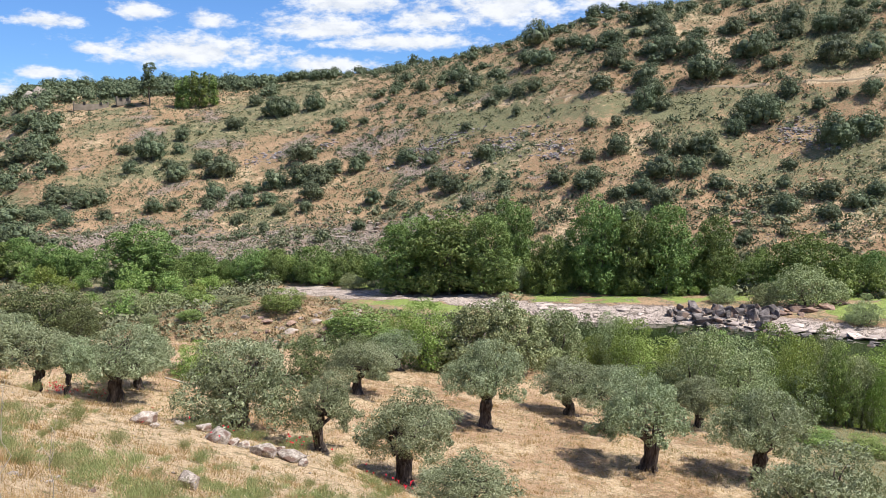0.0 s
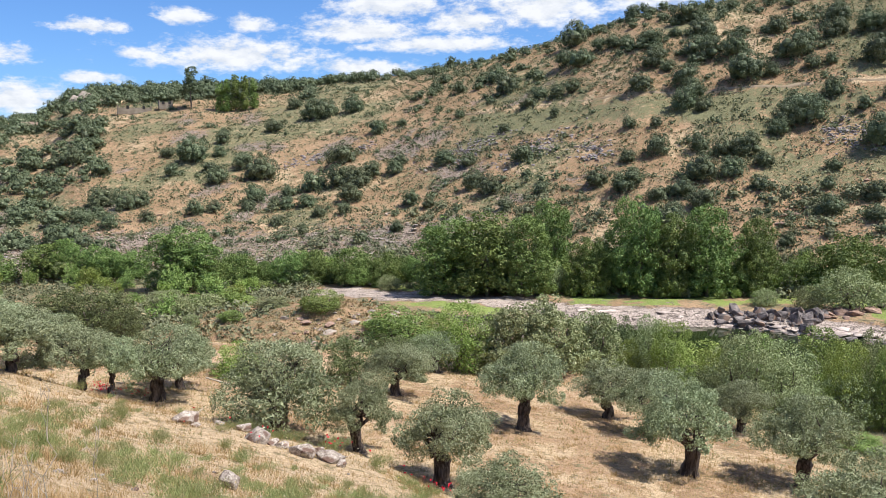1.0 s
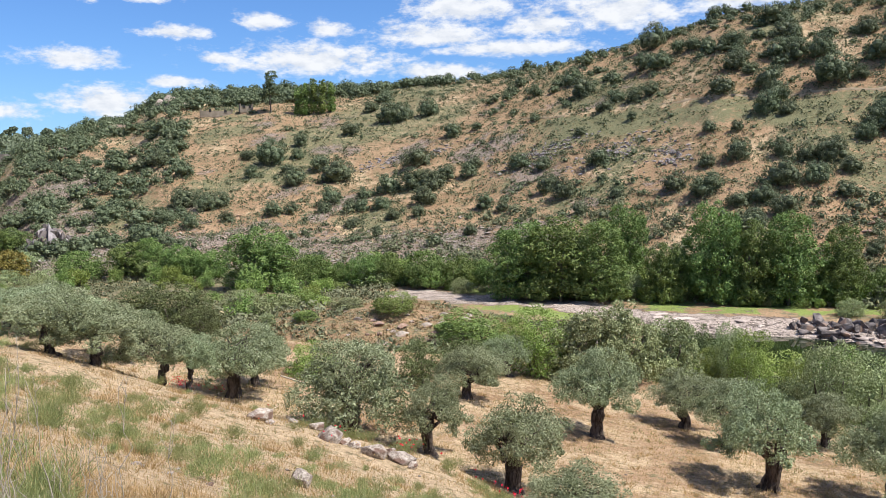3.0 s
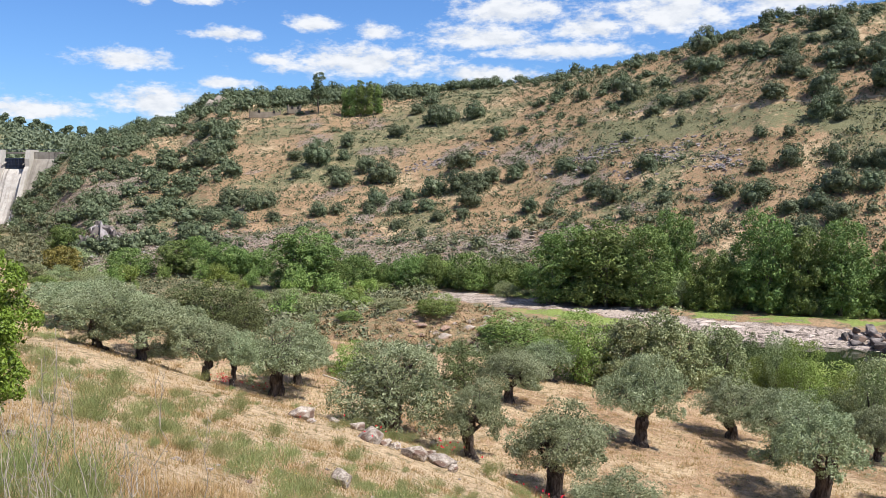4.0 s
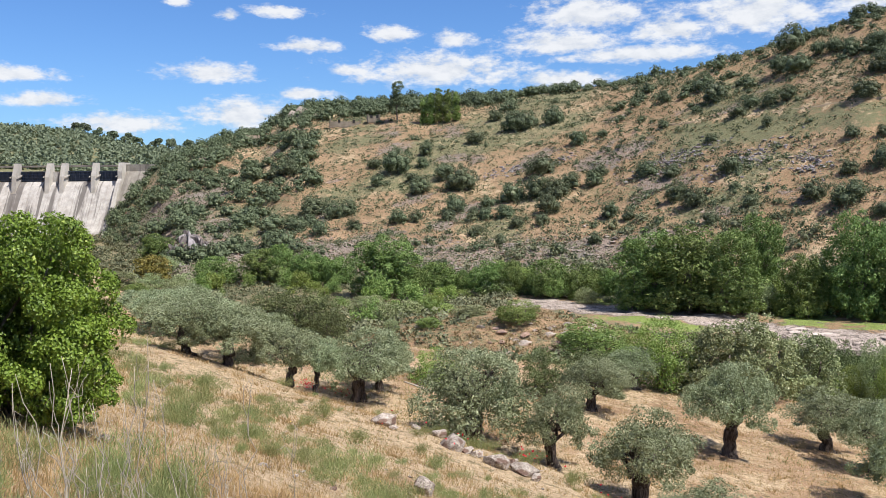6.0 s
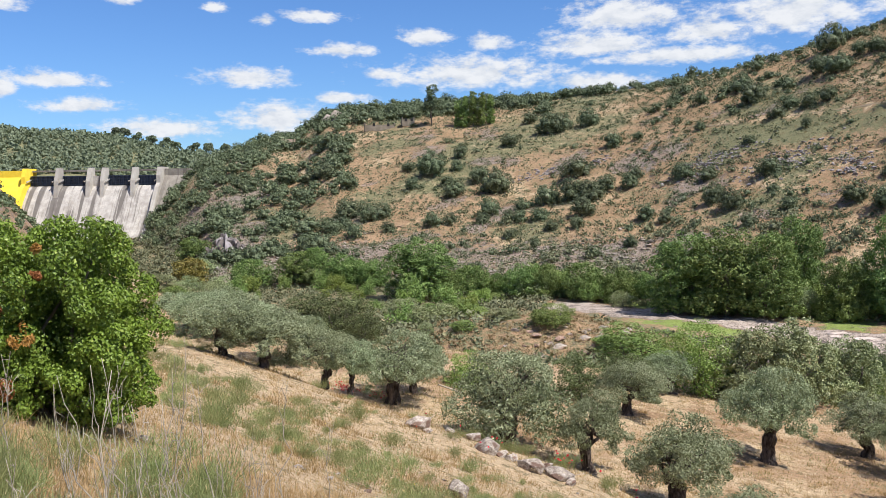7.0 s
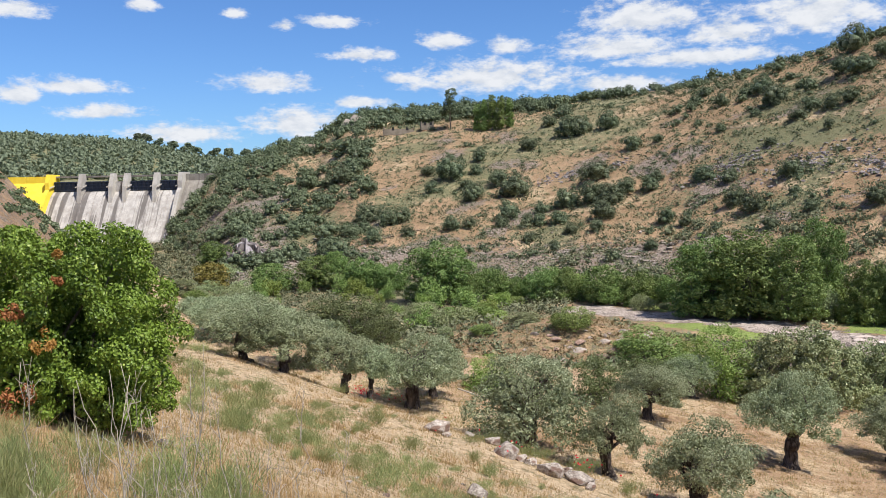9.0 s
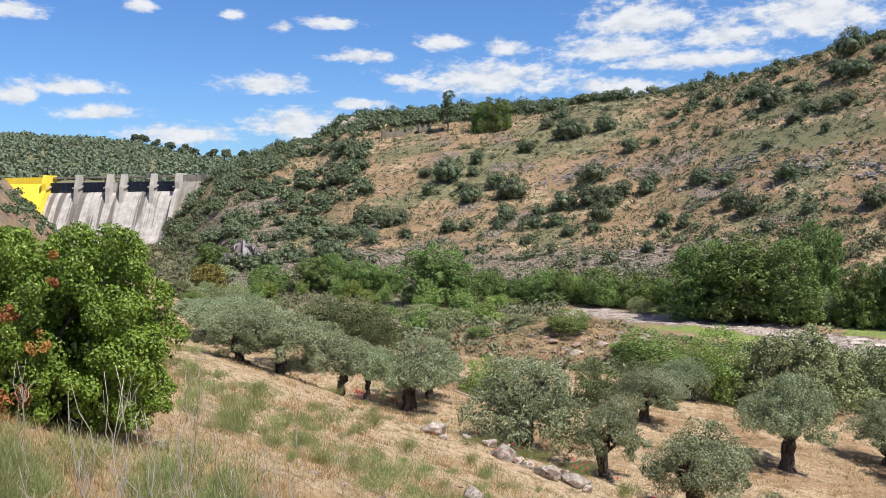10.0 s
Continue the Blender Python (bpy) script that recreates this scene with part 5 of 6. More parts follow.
# loose stone: the broken band at the foot of the hill, screes, outcrops
sx, sy, sw = hill_spots(rng, 5200, -23.5, 12, 0.01, 0.24, lambda x, y, s, az: fbm(x / 11 + 20, y / 11) > 0.48, 0.25, 1.7)
joined_stones("hill_stones", M_SLOPEROCK, sx, sy, sw, rng, "broken brown-grey rock on the lower slope", "rocks", 0.45, 0.05)
scr = [(43.9, 206.2, 9, 4, 360), (55.4, 191.7, 8, 4, 340), (65.5, 178.2, 2.6, 6, 240), (106.3, 151.7, 3.4, 4, 200), (109.8, 147.0, 3, 4, 170), (5.6, 237, 9, 4, 160), (19, 234, 7, 3, 120), (-64.0, 184.5, 9, 5, 60)]
px, py, pw = [], [], []
for x, y, a, b, n in scr:
    px.append(x + rng.normal(size=n) * a * 0.6)
    py.append(y + rng.normal(size=n) * b * 0.6)
    pw.append(0.35 + 0.9 * rng.rand(n) ** 2)
joined_stones("scree", M_SCREE, np.concatenate(px), np.concatenate(py), np.concatenate(pw), rng, "dark grey scree patches on the hillside", "rocks", 0.7)
CRAG = [boulder_mesh("crag", 70 + i, (M_BLACKROCK, M_SCREE, M_BLACKROCK)[i % 3], 11) for i in range(5)]
for i in range(30):
    u, v = rng.normal(), rng.normal()
    x, y = -67.7 + 2.4 * u, 196.2 + 1.2 * v
    w = 2.2 + 2.6 * rng.rand()
    h = (5.4 + 4.2 * rng.rand()) * (1.15 - 0.35 * min(abs(u), 2))
    ob = stand("crag", CRAG[i % 5], x, y, w, h, -0.4 * h)
    ob.matrix_basis = ob.matrix_basis @ pose(0, 0, 0, -14 + 28 * rng.rand(), -14 + 28 * rng.rand(), 0)
    tagged(ob, "dark grey fissured granite crag above the river", "rock", "crags above the river")
TOR = [boulder_mesh("tor", 170 + i, M_SLOPEROCK, 24) for i in range(4)]
for i, (x, y, w, h) in enumerate(((-75.5, 347, 7, 7), (-72.5, 346, 6, 5.5), (-70, 347, 5.5, 6), (-78.5, 350, 6, 6), (-73, 351, 8, 9), (-77, 353, 6, 8), (-68, 349, 4, 3.5), (-80.5, 352, 4.5, 4))):
    tagged(stand("tor", TOR[i % 4], x, y, w * 0.8, h * 0.8, -0.2 * h), "pale brown weathered rock tor on the ridge", "rock", "rocks of the ridge tor")
REDR = [boulder_mesh("red_rock", 80 + i, M_REDROCK, 12) for i in range(3)]
for i in range(14):
    x, y, w = 90.8 + rng.normal() * 4.5, 134 + rng.normal() * 1.6, 1.2 + 2.2 * rng.rand()
    tagged(stand("red_rock", REDR[i % 3], x, y, w, w * 0.5, -0.02 * w), "rusty brown outcrop rock on the slope", "rock", "rusty rocks on the slope")

# tall trees on the ridge
pine = broad_tree(31, 14, 7.6, M_HOLM, "pine_tree", "tall dark pine on the far ridge", "tree", "", 3600, 0.42, 0.22, None, 14, 1, 1.1)
pine.matrix_basis = pose(-29.8, 304, ground_z(-29.8, 304) - 0.3)
poplar = broad_tree(32, 12.5, 3.6, M_GREEN, "ridge_poplar", "tall green poplar on the far ridge", "tree", "poplars on the ridge", 3200, 0.40, 0.04, None, 14, 1, 1.5)
poplar.matrix_basis = pose(-17.6, 298, ground_z(-17.6, 298) - 0.3)
for x, y, k in ((-14.8, 297, 1.08), (-11.9, 296, 1.05), (-9.0, 297, 0.9), (-20.0, 299, 0.85)):
    copy_thing(poplar, pose(x, y, ground_z(x, y) - 0.3, 0, 0, x * 40) @ Matrix.Diagonal((1, 1, k, 1)))

# ---- the riverside ----
RIVER_LABEL = "leafy green riverside ash tree with several trunks"
WILLOW_LABEL = "pale grey-green willow bush by the river"
ash = [broad_tree(40 + i, 10, 8, M_ASH, "riverside_tree", RIVER_LABEL, "tree", "riverside trees", 14000, 0.24, 0.05, None, 24, 3, 0.9) for i in range(3)]
low_ash = [broad_tree(44 + i, 5, 7, M_ASH, "riverside_bush", "dense green bushy tree on the river bank", "bush", "riverside bushes", 7500, 0.22, 0.0, None, 16, 3, 0.85) for i in range(3)]
wil = [broad_tree(50 + i, 5, 7, M_WILLOW, "willow_bush", WILLOW_LABEL, "bush", "willow bushes", 5000, 0.2, 0.0, None, 14, 4, 0.85) for i in range(2)]
for i, (x, y, h, w, k) in enumerate(RIVER_TREES):
    if k:
        put(wil[i % 2], x, y, w * 1.1 / 7, h * 1.08 / 5, 0.15)
    elif h < 7:
        put(low_ash[i % 3], x, y, w * 1.12 / 7, h * 1.08 / 5, 0.15)
    else:
        put(ash[i % 3], x, y, w * 1.28 / 8, h * 1.10 / 10, 0.15)
# lower growth along both banks
grow = [broad_tree(55 + i, 3, 4, (M_GREEN, M_WILLOW, M_BRIGHT)[i], "valley_bush", ("fresh green bush on the valley floor", "pale willow scrub on the valley floor", "light green bush on the valley floor")[i], "bush", "bushes on the valley floor", 1500, 0.2, 0.0, None, 6, 2, 0.85) for i in range(3)]
count = 0
while count < 210:
    az, back = -23 + 64 * rng.rand(), rng.rand()
    r0 = np.interp(az, FOOT_AZ, FOOT_R)
    if az < 1 and rng.rand() < 0.75:
        r = 96 + (r0 - 88) * back          # thickets of the left valley floor
    else:
        r = r0 - 2 + 10 * back             # hedge under the far trees
    if az < -21 and r > 240:
        continue
    x, y = r * math.sin(radians(az)), r * math.cos(radians(az))
    if math.hypot(x - 3, y - 88) < 15 or math.hypot((x - -63.0) / 6, (y - 182.5 + 7) / 11) < 1:
        continue
    w = 2.0 + 4.2 * rng.rand() ** 1.5
    put(grow[(0, 0, 1, 0, 2)[count % 5]], x, y, w / 4, w * (0.55 + 0.35 * rng.rand()) / 3, 0.1)
    count += 1

rusty = broad_tree(58, 4.2, 6.5, M_RUSTBUSH, "rusty_bush", "olive bush with rusty brown new growth", "bush", "", 2200, 0.34, 0.0, None, 12, 3, 0.85)
rusty.matrix_basis = pose(-63.5, 163.0, ground_z(-63.5, 163.0) - 0.1) @ Matrix.Diagonal((1.3, 1.3, 1.3, 1))
az = -25 + 27 * rng.rand(3800)
r = 93 + (np.interp(az, FOOT_AZ, FOOT_R) - 90) * rng.rand(3800)
vx, vy = r * np.sin(np.radians(az)), r * np.cos(np.radians(az))
ok = fbm(vx / 6 + 8, vy / 6) > 0.42
scatter("valley_scrub", M_SCRUB, (vx[ok], vy[ok], 0.7 + 2.2 * rng.rand(ok.sum()) ** 2), rng, 0.22, 18, 0.9, "low green scrub on the valley floor", "scrub")

# rough growth on the mound and the orchard's lower edge
vx, vy = -14 + 36 * rng.rand(5200), 66 + 34 * rng.rand(5200)
ok = (fbm(vx / 4 + 28, vy / 4) > 0.40) & (land(vx, vy)[1]["q"] > 8)
scatter("mound_tussocks", M_DRYSCRUB, (vx[ok], vy[ok], 0.3 + 0.8 * rng.rand(ok.sum()) ** 2), rng, 0.30, 9, 0.8, "dry brown tussocks on the rough mound", "scrub")
vx, vy = -30 + 58 * rng.rand(7000), 46 + 60 * rng.rand(7000)
ok = (fbm(vx / 5 + 18, vy / 5) > 0.46) & (land(vx, vy)[1]["q"] > 2)
scatter("mound_scrub", M_SCRUB, (vx[ok], vy[ok], 0.35 + 1.4 * rng.rand(ok.sum()) ** 2), rng, 0.30, 12, 0.9, "low dry scrub on the rough mound", "scrub")

copy_thing(rusty, pose(17.6, 38.0, ground_z(17.6, 38.0) - 0.05, 0, 0, 70) @ Matrix.Diagonal((0.155, 0.155, 0.185, 1)))

# ---- bushes below the orchard ----
KINDS = [("mid_oak", M_GREYOAK, "olive-green evergreen oak with dark gaps in its crown", 0.17), ("green_bush", M_GREEN, "fresh green bush below the orchard", 0.16),
         ("bright_bush", M_BRIGHT, "bright yellow-green leafy bush below the orchard", 0.15), ("grey_bush", M_WILLOW, "pale grey-green bush near the river", 0.14),
         ("dark_bush", M_DARKBUSH, "dark green leafy bush below the orchard", 0.15)]
srcs = {}
for k, (nm, mat, lab, leaf) in enumerate(KINDS):
    srcs[k] = [broad_tree(60 + 5 * k + i, 4, 4, mat, nm, lab, "bush", nm.replace("_", " ") + "es", 11000 if k == 0 else 8000, leaf * 0.64, 0.0, None, 12, 3, 0.85) for i in range(2)]
for i, (x, y, h, w, k) in enumerate(MID_BUSHES):
    src = srcs[k][i % 2]
    put(src, x, y, w * 1.12 / 4, h * 1.06 / 4, 0.2)

# thickets on the slope down to the water
count = 0
while count < 74:
    x, y = 20 + 42 * rng.rand(), 26 + 66 * rng.rand()
    z, k = land(np.array([x]), np.array([y]))
    if not (1.5 < k["q"][0] < 34) or z[0] < 0.3 or k["k"][0] < 1.1 or math.degrees(math.atan2(x, y)) < 17:
        continue
    w = 1.5 + 1.9 * rng.rand()
    put(srcs[(2, 3, 2, 1, 3, 2)[count % 6]][count // 6 % 2], x, y, w / 4, w * (0.9 + 0.7 * rng.rand()) / 4, 0.2)
    count += 1

# ---- the orchard ----
olives = [olive_tree(11), olive_tree(12), olive_tree(13, stems=2), olive_tree(14, lean=0.2), olive_tree(15, stems=3, low=0.06), olive_tree(16, lean=0.25, low=0.2, girth=0.15), olive_tree(17, lean=0.2, low=0.2, girth=0.17)]
for i, (x, y, h, w, stems) in enumerate(OLIVES):
    src = olives[4] if stems == 3 else olives[2] if stems == 2 else olives[5 + i % 2] if x < -5 else olives[(0, 1, 3)[i % 3]]
    put(src, x, y, w * (1.3 if stems == 3 else 1.12) / 3.6, h * 1.02 / 3.3, 0.0)

# ---- rocks along the old terrace ----
STONES = [boulder_mesh("rock", 20 + i, M_ROCK, 17) for i in range(5)]
for i, (x, y, w, h) in enumerate(BANK_ROCKS):
    ob = stand("rock", STONES[i % 5], x, y, w * 1.05, h * 1.3, -0.26 * h)
    ob.matrix_basis = ob.matrix_basis @ pose(0, 0, 0, -14 + 28 * rng.rand(), -14 + 28 * rng.rand(), 0)
    tagged(ob, "pale lichen-stained granite rock in dry grass", "rock", "rocks along the terrace")

# ---- the broad bush beside the lookout ----
def broad_bush():
    rng = np.random.RandomState(5)
    top = tree_base("broad_bush", "dense glossy green bush with some withered rusty twigs", "bush")
    m = []
    for i in range(46):
        # boughs spaced over a broad dome, with hollows between them
        z = -0.85 + 1.8 * (i + 0.5) / 46
        a, k = i * 2.39996 + 0.35 * rng.normal(), math.sqrt(1 - min(0.98, z * z))
        r = 0.25 + 0.13 * rng.rand()
        out = 0.92 + 0.16 * rng.rand()
        m.append((1.02 * k * out * math.cos(a), 1.02 * k * out * math.sin(a), 1.06 + 0.92 * z * out, r, r * 0.85))
    m += [(0.45 * math.cos(a), 0.45 * math.sin(a), 0.55 + 0.55 * rng.rand(), 0.42, 0.5) for a in np.arange(0, 6.2, 0.8)]
    m += [(1.0, 0.1, 0.40, 0.30, 0.28), (0.92, -0.40, 0.36, 0.30, 0.26)]
    for j, q in enumerate(m[::3]):
        a = rng.rand() * 6.28
        k = 0.2 + 0.35 * rng.rand()
        limb = tube(bend(rng, (k * math.cos(a), k * math.sin(a), -0.1), q[:3], 6, 0.06), np.linspace(0.038, 0.008, 6), 6)
        part("stem", limbs_mesh("stem", [limb], M_BARK), M_BARK, top)
    part("crown", crown_mesh("crown", rng, m, 120000, 0.040, 0.025, M_BUCK, 0.10, 0.10, 0.55, 0.36, 14, 0.12), M_BUCK, top)
    dead = [(a, b, c, 0.8 * r, 0.8 * q) for a, b, c, r, q in [(0.38, -1.02, 1.13, 0.12, 0.18), (0.17, -1.18, 0.65, 0.16, 0.12), (0.14, -1.2, 1.42, 0.10, 0.13), (0.45, -0.84, 1.97, 0.06, 0.06), (0.47, -0.90, 1.72, 0.05, 0.05), (0.08, -1.2, 0.48, 0.13, 0.13)]]
    for d in dead:
        part("withered_twig", crown_mesh("withered_twig", rng, [d], 260, 0.042, 0.022, M_RUST, 0.6, None, 0.9, 0.6, 6, 0.0), M_RUST, top, "withered rusty brown leaves")["kind"] = "stuff"
    return top


bush = broad_bush()
bush.matrix_basis = pose(-4.95, 8.6, ground_z(-4.95, 8.6) - 0.16) @ Matrix.Diagonal((0.91, 0.91, 0.98, 1))

# ---- river rocks ----
RUSTR = [boulder_mesh("rusty_rock", 96 + i, M_REDROCK, 14) for i in range(3)]
DARKR = [boulder_mesh("dark_rock", 90 + i, M_BLACKROCK, 10) for i in range(6)]
for i in range(120):
    u = rng.rand()
    x, y = 55.5 + 9.5 * u + rng.normal() * 1.1, 101.5 - 4.5 * u + rng.normal() * 1.9
    w = 0.6 + 1.7 * rng.rand() ** 1.8
    ob = stand("dark_rock", DARKR[i % 6], x, y, w, w * (0.6 + 0.7 * rng.rand()), -0.18 * w)
    ob.matrix_basis = ob.matrix_basis @ pose(0, 0, 0, -30 + 60 * rng.rand(), -30 + 60 * rng.rand(), 0)
    tagged(ob, "dark angular boulder in the jumble on the river shelf", "rock", "dark boulders on the river shelf")
for i in range(26):
    x, y, w = 70 + rng.normal() * 2.6, 98.5 + rng.normal() * 1.6, 0.8 + 1.8 * rng.rand() ** 2
    tagged(stand("rusty_rock", RUSTR[i % 3], x, y, w, w * 0.55, -0.06 * w), "flat rusty orange rock on the river shelf", "rock", "rusty rocks on the river shelf")
SLAB = [boulder_mesh("flat_rock", 110 + i, M_SHELF, 10) for i in range(4)]
line = [(31, 115), (45.5, 107), (54.5, 102), (65, 90.5), (71, 81.5), (85, 67)]
for i in range(54):
    u = rng.rand() * (len(line) - 1)
    j = int(u)
    x = line[j][0] + (line[j + 1][0] - line[j][0]) * (u - j) + rng.normal() * 0.6
    y = line[j][1] + (line[j + 1][1] - line[j][1]) * (u - j) + 1.0 + abs(rng.normal()) * 1.6
    w = 1.6 + 2.6 * rng.rand()
    ob = stand("flat_rock", SLAB[i % 4], x, y, w, 0.4 + 0.3 * rng.rand(), 0.0)
    ob.matrix_basis = Matrix.Translation((0, 0, 0.20 - ob.matrix_basis.translation.z)) @ ob.matrix_basis
    ob.matrix_basis = ob.matrix_basis @ pose(0, 0, 0, -5 + 10 * rng.rand(), -5 + 10 * rng.rand(), 0)
    tagged(ob, "flat pale rock slab at the water's edge", "rock", "rock slabs along the water")
band = [(21.5, 127), (29, 122), (35.5, 115), (41.5, 109), (49, 104.5), (57, 99), (66, 89.5), (78, 79)]
for i in range(90):
    u = rng.rand() * (len(band) - 1)
    j = int(u)
    x = band[j][0] + (band[j + 1][0] - band[j][0]) * (u - j) + rng.normal() * 1.2
    y = band[j][1] + (band[j + 1][1] - band[j][1]) * (u - j) + rng.normal() * 2.2
    w = 1.0 + 2.6 * rng.rand() ** 2
    tagged(stand("flat_rock", SLAB[i % 4], x, y, w, 0.35 + 0.35 * rng.rand(), 0.10), "flat pale rock slab on the river shelf", "rock", "rock slabs along the water")
# dark rocks added along the waterline in place of the shelf's undercut shadow
for i in range(90):
    u = rng.rand() * (len(line) - 1)
    j = int(u)
    x = line[j][0] + (line[j + 1][0] - line[j][0]) * (u - j) + rng.normal() * 0.5 - 0.9
    y = line[j][1] + (line[j + 1][1] - line[j][1]) * (u - j) + rng.normal() * 0.5 - 0.8
    w = 0.7 + 1.0 * rng.rand()
    ob = stand("edge_rock", DARKR[i % 6], x, y, w, 0.35 + 0.3 * rng.rand(), 0.0)
    ob.matrix_basis = Matrix.Translation((0, 0, 0.05 - ob.matrix_basis.translation.z)) @ ob.matrix_basis
    tagged(ob, "dark rock added for the shade under the river shelf edge", "rock", "dark rocks at the waterline")
# rocks on the rough mound
MSTONES = [boulder_mesh("mound_rock", 130 + i, (M_SLOPEROCK, M_REDROCK)[i % 2], 22) for i in range(4)]
for i in range(150):
    x, y, w = 7.5 + rng.normal() * 5.5, 82 + rng.normal() * 4.5, 0.3 + 1.1 * rng.rand() ** 2.5
    tagged(stand("mound_rock", MSTONES[i % 4], x, y, w, w * 0.6, -0.04 * w), "weathered granite rock on the rough mound", "rock", "rocks on the mound")


# ---- grass of the near slope ----
def near_spots(rng, n, r0, r1, keep, az0=-36.0, az1=41.0):
    az = np.radians(az0 + (az1 - az0) * rng.rand(n))
    r = r0 * (r1 / r0) ** rng.rand(n)
    x, y = r * np.sin(az), r * np.cos(az)
    k = land(x, y)[1]
    ok = (k["q"] < 3) & keep(x, y, k)
    return x[ok], y[ok]


def grass(name, mat, x, y, rng, blades, h0, h1, spread, label, category, wide=1.0, lean=0.35):
    """Fans of tapering blades."""
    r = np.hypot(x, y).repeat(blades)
    n = len(r)
    a = rng.rand(n) * 6.283
    off = spread * rng.rand(n) ** 0.7
    bx, by = x.repeat(blades) + off * np.cos(a), y.repeat(blades) + off * np.sin(a)
    bz = land(bx, by)[0] - 0.02
    h = (h0 + (h1 - h0) * rng.rand(n)) * (0.6 + 0.4 * rng.rand(len(x))).repeat(blades)
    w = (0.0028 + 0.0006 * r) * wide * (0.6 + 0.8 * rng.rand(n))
    b = rng.rand(n) * 6.283
    ux, uy = np.cos(b) * w, np.sin(b) * w
    ln = lean * h * rng.rand(n)
    tx, ty = bx + np.cos(a) * ln, by + np.sin(a) * ln
    v = np.stack([np.stack([bx - ux, by - uy, bz], 1), np.stack([bx + ux, by + uy, bz], 1), np.stack([tx, ty, bz + h], 1)], 1).reshape(-1, 3)
    i = np.arange(n)[:, None] * 3
    return tagged(new(name, mesh_from(name, v, i + np.arange(3), mat)), label, category, kind="stuff")


gx, gy = near_spots(rng, 24000, 3.2, 58, lambda x, y, k: fbm(x / 2.2, y / 2.2) + 0.2 * rng.rand(len(x)) > 0.40)
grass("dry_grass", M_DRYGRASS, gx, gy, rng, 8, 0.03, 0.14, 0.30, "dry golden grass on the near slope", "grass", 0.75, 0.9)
gx, gy = near_spots(rng, 4200, 3.4, 40, lambda x, y, k: fbm(x / 1.7 + 5, y / 1.7) + 0.15 * rng.rand(len(x)) > 0.52)
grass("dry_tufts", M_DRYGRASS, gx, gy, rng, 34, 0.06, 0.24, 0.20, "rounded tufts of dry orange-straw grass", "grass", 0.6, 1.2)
# soft feathery plants in drifts, thinning out towards the orchard
def clump_mesh(seed, strands=1500):
    """A soft rounded plant about half a metre across: a haze of short thin shoots on a few slender stems."""
    rng = np.random.RandomState(seed)
    hub = np.column_stack([rng.normal(size=(7, 2)) * 0.13, 0.05 + 0.10 * rng.rand(7)])
    k = rng.randint(0, 7, strands)
    d = rand_dirs(rng, strands, 0.4)
    d[:, 2] = np.abs(d[:, 2])
    c = hub[k] + d * (0.05 + 0.13 * rng.rand(strands))[:, None] * np.array([1, 1, 1.0])
    c[:, 2] = np.maximum(c[:, 2] - 0.04, 0.0)
    u = d * 0.6 + rng.normal(size=(strands, 3)) * 0.45 + [0, 0, 0.7]
    u *= ((0.035 + 0.05 * rng.rand(strands)) / np.linalg.norm(u, axis=1))[:, None]
    b = rand_dirs(rng, strands) * (0.0018 + 0.0018 * rng.rand(strands))[:, None]
    v = np.stack([c - b, c + b, c + u], 1)
    tall = 60
    root = hub[rng.randint(0, 7, tall)] * [0.7, 0.7, 0]
    up = np.column_stack([rng.normal(size=(tall, 2)) * 0.10, 0.22 + 0.16 * rng.rand(tall)])
    b = rand_dirs(rng, tall) * 0.0026
    v = np.concatenate([v, np.stack([root - b, root + b, root + up], 1)]).reshape(-1, 3)
    return mesh_from("feathery_plant", v, np.arange(len(v)).reshape(-1, 3), M_GREENGRASS)


CLUMPS = [clump_mesh(400 + i) for i in range(5)]
for i in range(46):
    az, r = radians(-35 + 24 * rng.rand() ** 1.3), 3.9 + 3.2 * rng.rand()
    x, y, w = r * math.sin(az), r * math.cos(az), 0.5 + 0.55 * rng.rand()
    tagged(stand("leafy_weed", CLUMPS[i % 5], x, y, w, w * (1.0 + 0.6 * rng.rand()), 0.0), "pale green weed close to the lookout", "plant", "weeds near the lookout")
placed, tries = [], 0
while len(placed) < 240 and tries < 6000:
    tries += 1
    az, r = radians(-34 + 48 * rng.rand()), 5.0 * (28 / 5.0) ** rng.rand()
    x, y = r * math.sin(az), r * math.cos(az)
    if y + 0.7 * x > 26.5 or math.hypot(x + 4.95, y - 8.6) < 1.5 or fbm(np.array([x / 2.5 + 11]), np.array([y / 2.5]))[0] < 0.40:
        continue
    if any(math.hypot(x - 0.95 * q[0], y - 0.95 * q[1]) < 0.9 for q in BANK_ROCKS):
        continue
    w = 0.5 + 1.0 * rng.rand() ** 1.6
    if any(math.hypot(x - a, y - b) < 0.26 * (w + c) for a, b, c in placed):
        continue
    placed.append((x, y, w))
    tagged(stand("feathery_plant", CLUMPS[len(placed) % 5], x, y, w, w * (0.8 + 0.5 * rng.rand()), 0.0), "soft feathery grey-green plant in dry grass", "plant", "feathery plants of the near slope")
gx, gy = near_spots(rng, 2600, 3.6, 32, lambda x, y, k: (fbm(x / 1.8 + 11, y / 1.8) + 0.4 * rng.rand(len(x)) > 0.76) & (k["ye"] < 31))
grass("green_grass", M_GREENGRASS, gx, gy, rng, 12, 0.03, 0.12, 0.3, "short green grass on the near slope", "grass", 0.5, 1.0)
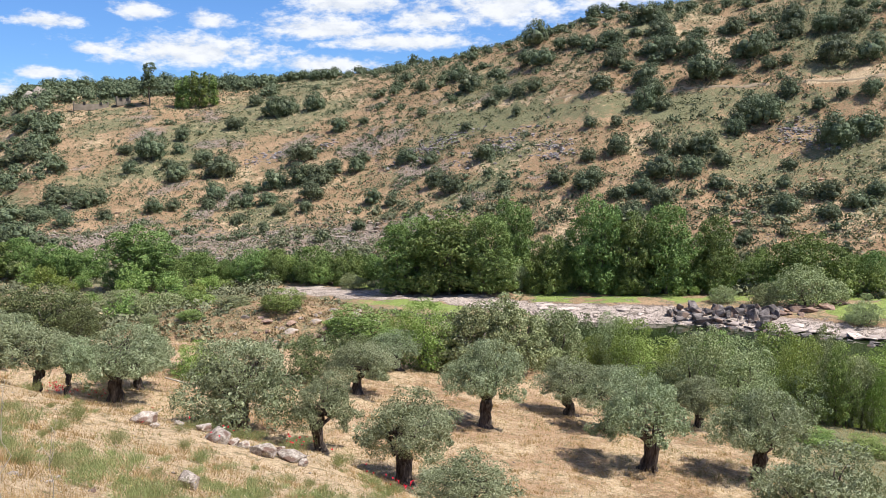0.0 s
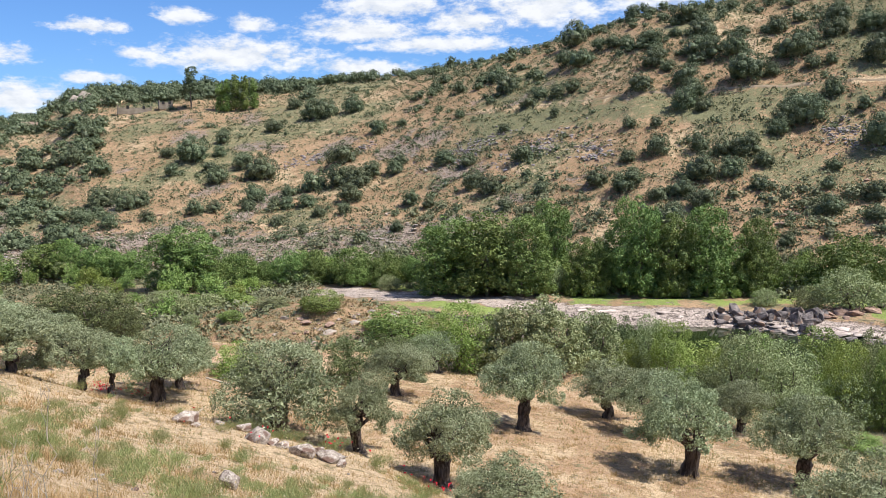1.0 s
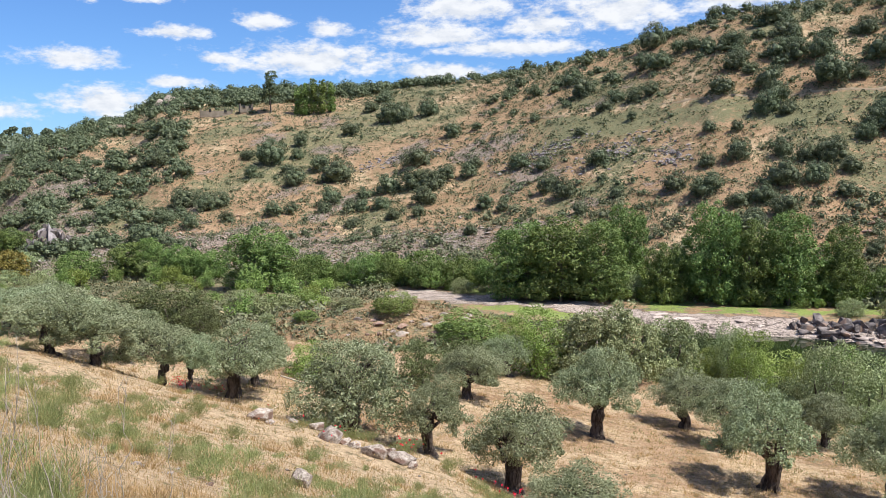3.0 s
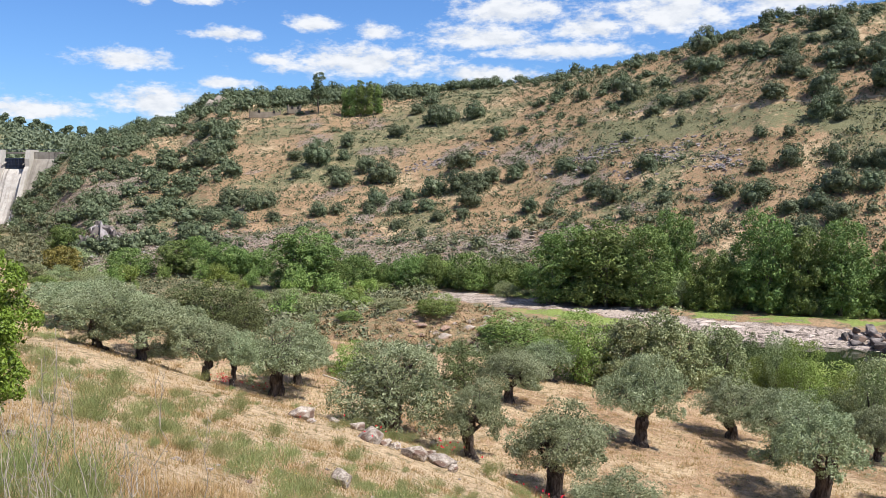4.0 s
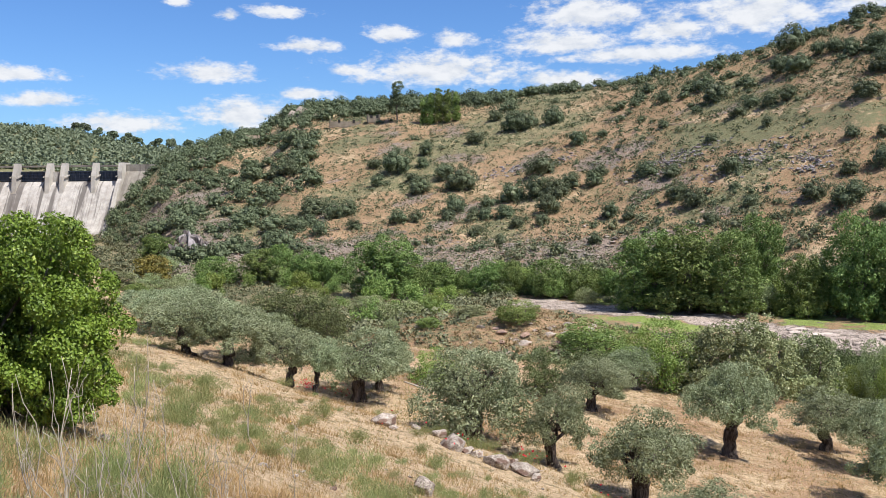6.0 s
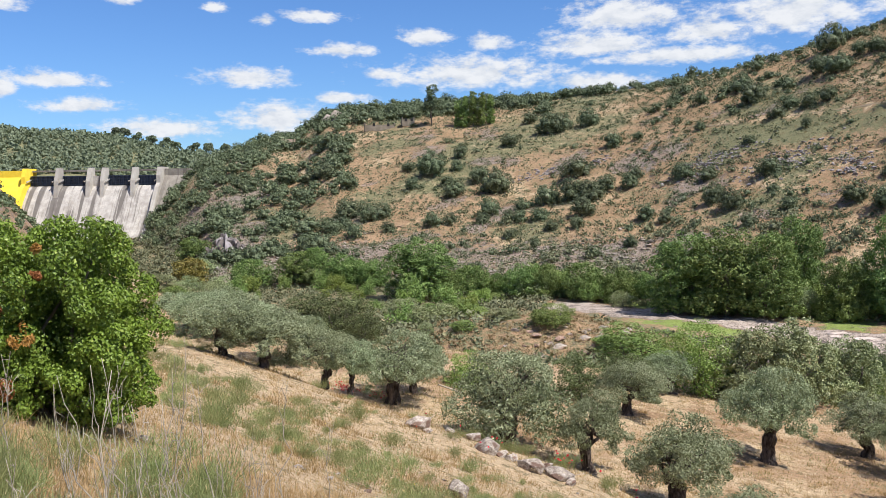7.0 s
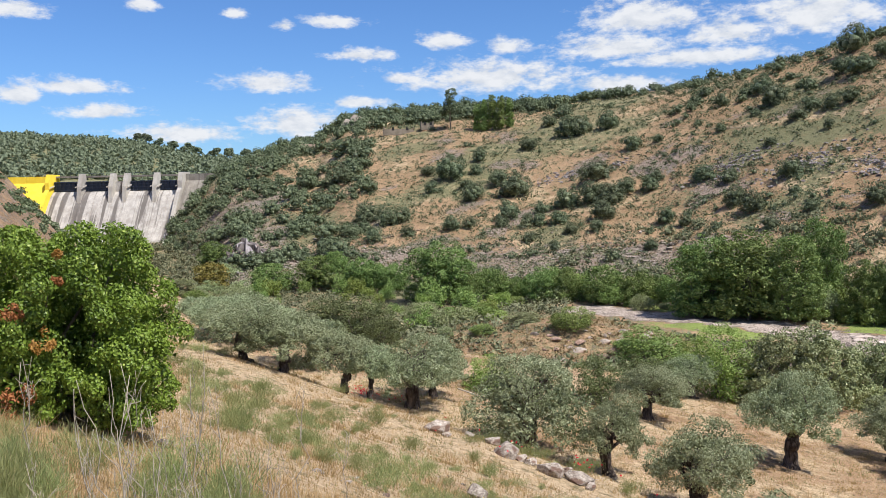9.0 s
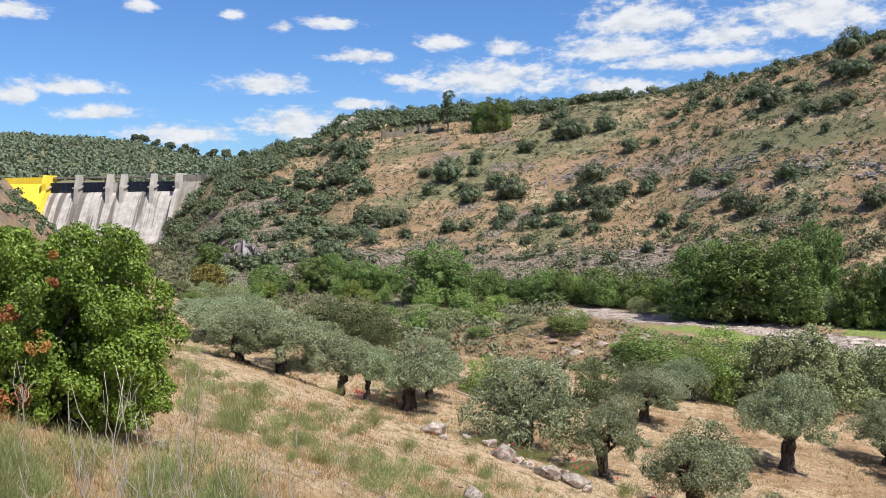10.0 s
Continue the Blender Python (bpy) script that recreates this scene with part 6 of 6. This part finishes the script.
# dry upright stems and pale weeds through the orchard
gx, gy = near_spots(rng, 9500, 20, 60, lambda x, y, k: (k["ye"] > 24) & (fbm(x / 3 + 21, y / 3) + 0.2 * rng.rand(len(x)) > 0.5))
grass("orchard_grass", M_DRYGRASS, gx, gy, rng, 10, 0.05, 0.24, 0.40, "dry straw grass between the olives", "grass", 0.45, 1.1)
gx, gy = near_spots(rng, 4200, 22, 60, lambda x, y, k: fbm(x / 4, y / 4) + 0.1 * rng.rand(len(x)) > np.where(x > 14 + 4 * rng.rand(len(x)), 0.46, 0.63))
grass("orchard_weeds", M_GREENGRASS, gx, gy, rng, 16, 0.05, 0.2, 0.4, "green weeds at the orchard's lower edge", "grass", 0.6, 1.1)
# small pale stones in the dry grass
gx, gy = near_spots(rng, 1500, 4.0, 34, lambda x, y, k: fbm(x / 2 + 51, y / 2) + 0.2 * rng.rand(len(x)) > 0.55)
joined_stones("pebbles", M_ROCK, gx, gy, 0.02 + 0.13 * rng.rand(len(gx)) ** 3, rng, "small pale stones strewn in dry grass", "stones", 0.6, 0.12)
# flower heads among the grass
gx, gy = near_spots(rng, 7000, 9.0, 55, lambda x, y, k: fbm(x / 5 + 30, y / 5) > 0.45)
fz = land(gx, gy)[0] + 0.12 + 0.28 * rng.rand(len(gx))
v, f = leaves(rng, np.stack([gx, gy, fz], 1), np.tile([0, 0, 1.0], (len(gx), 1)), 0.004 + 0.0013 * np.hypot(gx, gy), 0.004 + 0.0011 * np.hypot(gx, gy), 0.5)
tagged(new("pale_flowers", mesh_from("pale_flowers", v, f, M_WHITEFLOWER)), "tiny pale and yellow flower heads in the grass", "flowers", kind="stuff")
POPPY_PATCHES = [(-7.0, 33.6, 0.22, 60), (-5.6, 33.2, 0.35, 16), (-3.6, 27.9, 0.35, 18), (-0.6, 28.6, 0.3, 14), (4.2, 23.6, 0.6, 26), (-1.0, 23.0, 0.8, 10), (1.4, 24.5, 0.5, 14)]
pp = [np.stack([x + rng.normal(size=n) * s, y + rng.normal(size=n) * s], 1) for x, y, s, n in POPPY_PATCHES]
pp = np.vstack(pp)
pz = land(pp[:, 0], pp[:, 1])[0] + 0.2 + 0.25 * rng.rand(len(pp))
v, f = leaves(rng, np.column_stack([pp, pz]), np.tile([0, -0.5, 0.8], (len(pp), 1)), np.full(len(pp), 0.075), np.full(len(pp), 0.06), 0.5)
tagged(new("poppies", mesh_from("poppies", v, f, M_POPPY)), "red poppies among dry grass by the rocks", "flowers", kind="stuff")


# ---- tall bleached stalks near the lookout ----
def stalk_mesh(seed):
    rng = np.random.RandomState(seed)
    tip = np.array([rng.normal() * 0.16, rng.normal() * 0.16, 1.0])
    p = bend(rng, (0, 0, -0.03), tip, 9, 0.03)
    pieces = [tube(p, np.linspace(0.0058, 0.0020, 9), 5)]
    for k in range(2 + seed % 4):
        j = 3 + int(5 * rng.rand())
        d = rand_dirs(rng, 1, 2.6)[0]
        d[2] = abs(d[2])
        q = bend(rng, p[j], p[j] + d * (0.10 + 0.24 * rng.rand()), 5, 0.08)
        pieces.append(tube(q, np.linspace(0.0030, 0.0012, 5), 4))
        e = rand_dirs(rng, 1, 0.8)[0]
        pieces.append(tube(bend(rng, q[3], q[3] + e * 0.09, 3, 0.05), np.linspace(0.0022, 0.001, 3), 4))
    return limbs_mesh("dry_stalk", pieces, M_STALK)


STALKS = [stalk_mesh(i) for i in range(9)]
for i in range(60):
    a = -32.5 + 17 * (0.5 + 0.32 * rng.normal())
    r = 3.7 + 2.8 * rng.rand()
    h = (0.4 + 0.95 * rng.rand() ** 1.7)
    x, y = r * math.sin(radians(a)), r * math.cos(radians(a))
    tagged(stand("dry_stalk", STALKS[i % 9], x, y, 0.75 * h ** 0.5, h, 0.0), "bleached dry thistle stalk on the near slope", "plant", "dry stalks")

# a pale rod leaning between the olives
x0, y0, x1, y1 = -3.4, 36.1, -2.23, 36.99
rod = limbs_mesh("wooden_rod", [tube([(x0, y0, ground_z(x0, y0) + 0.53), ((x0 + x1) / 2, (y0 + y1) / 2, (ground_z(x0, y0) + ground_z(x1, y1)) / 2 + 0.29), (x1, y1, ground_z(x1, y1) + 0.03)], [0.035, 0.036, 0.032], 8)], M_STALK)
tagged(new("wooden_rod", rod), "pale wooden rod leaning low between the olives", "pole")
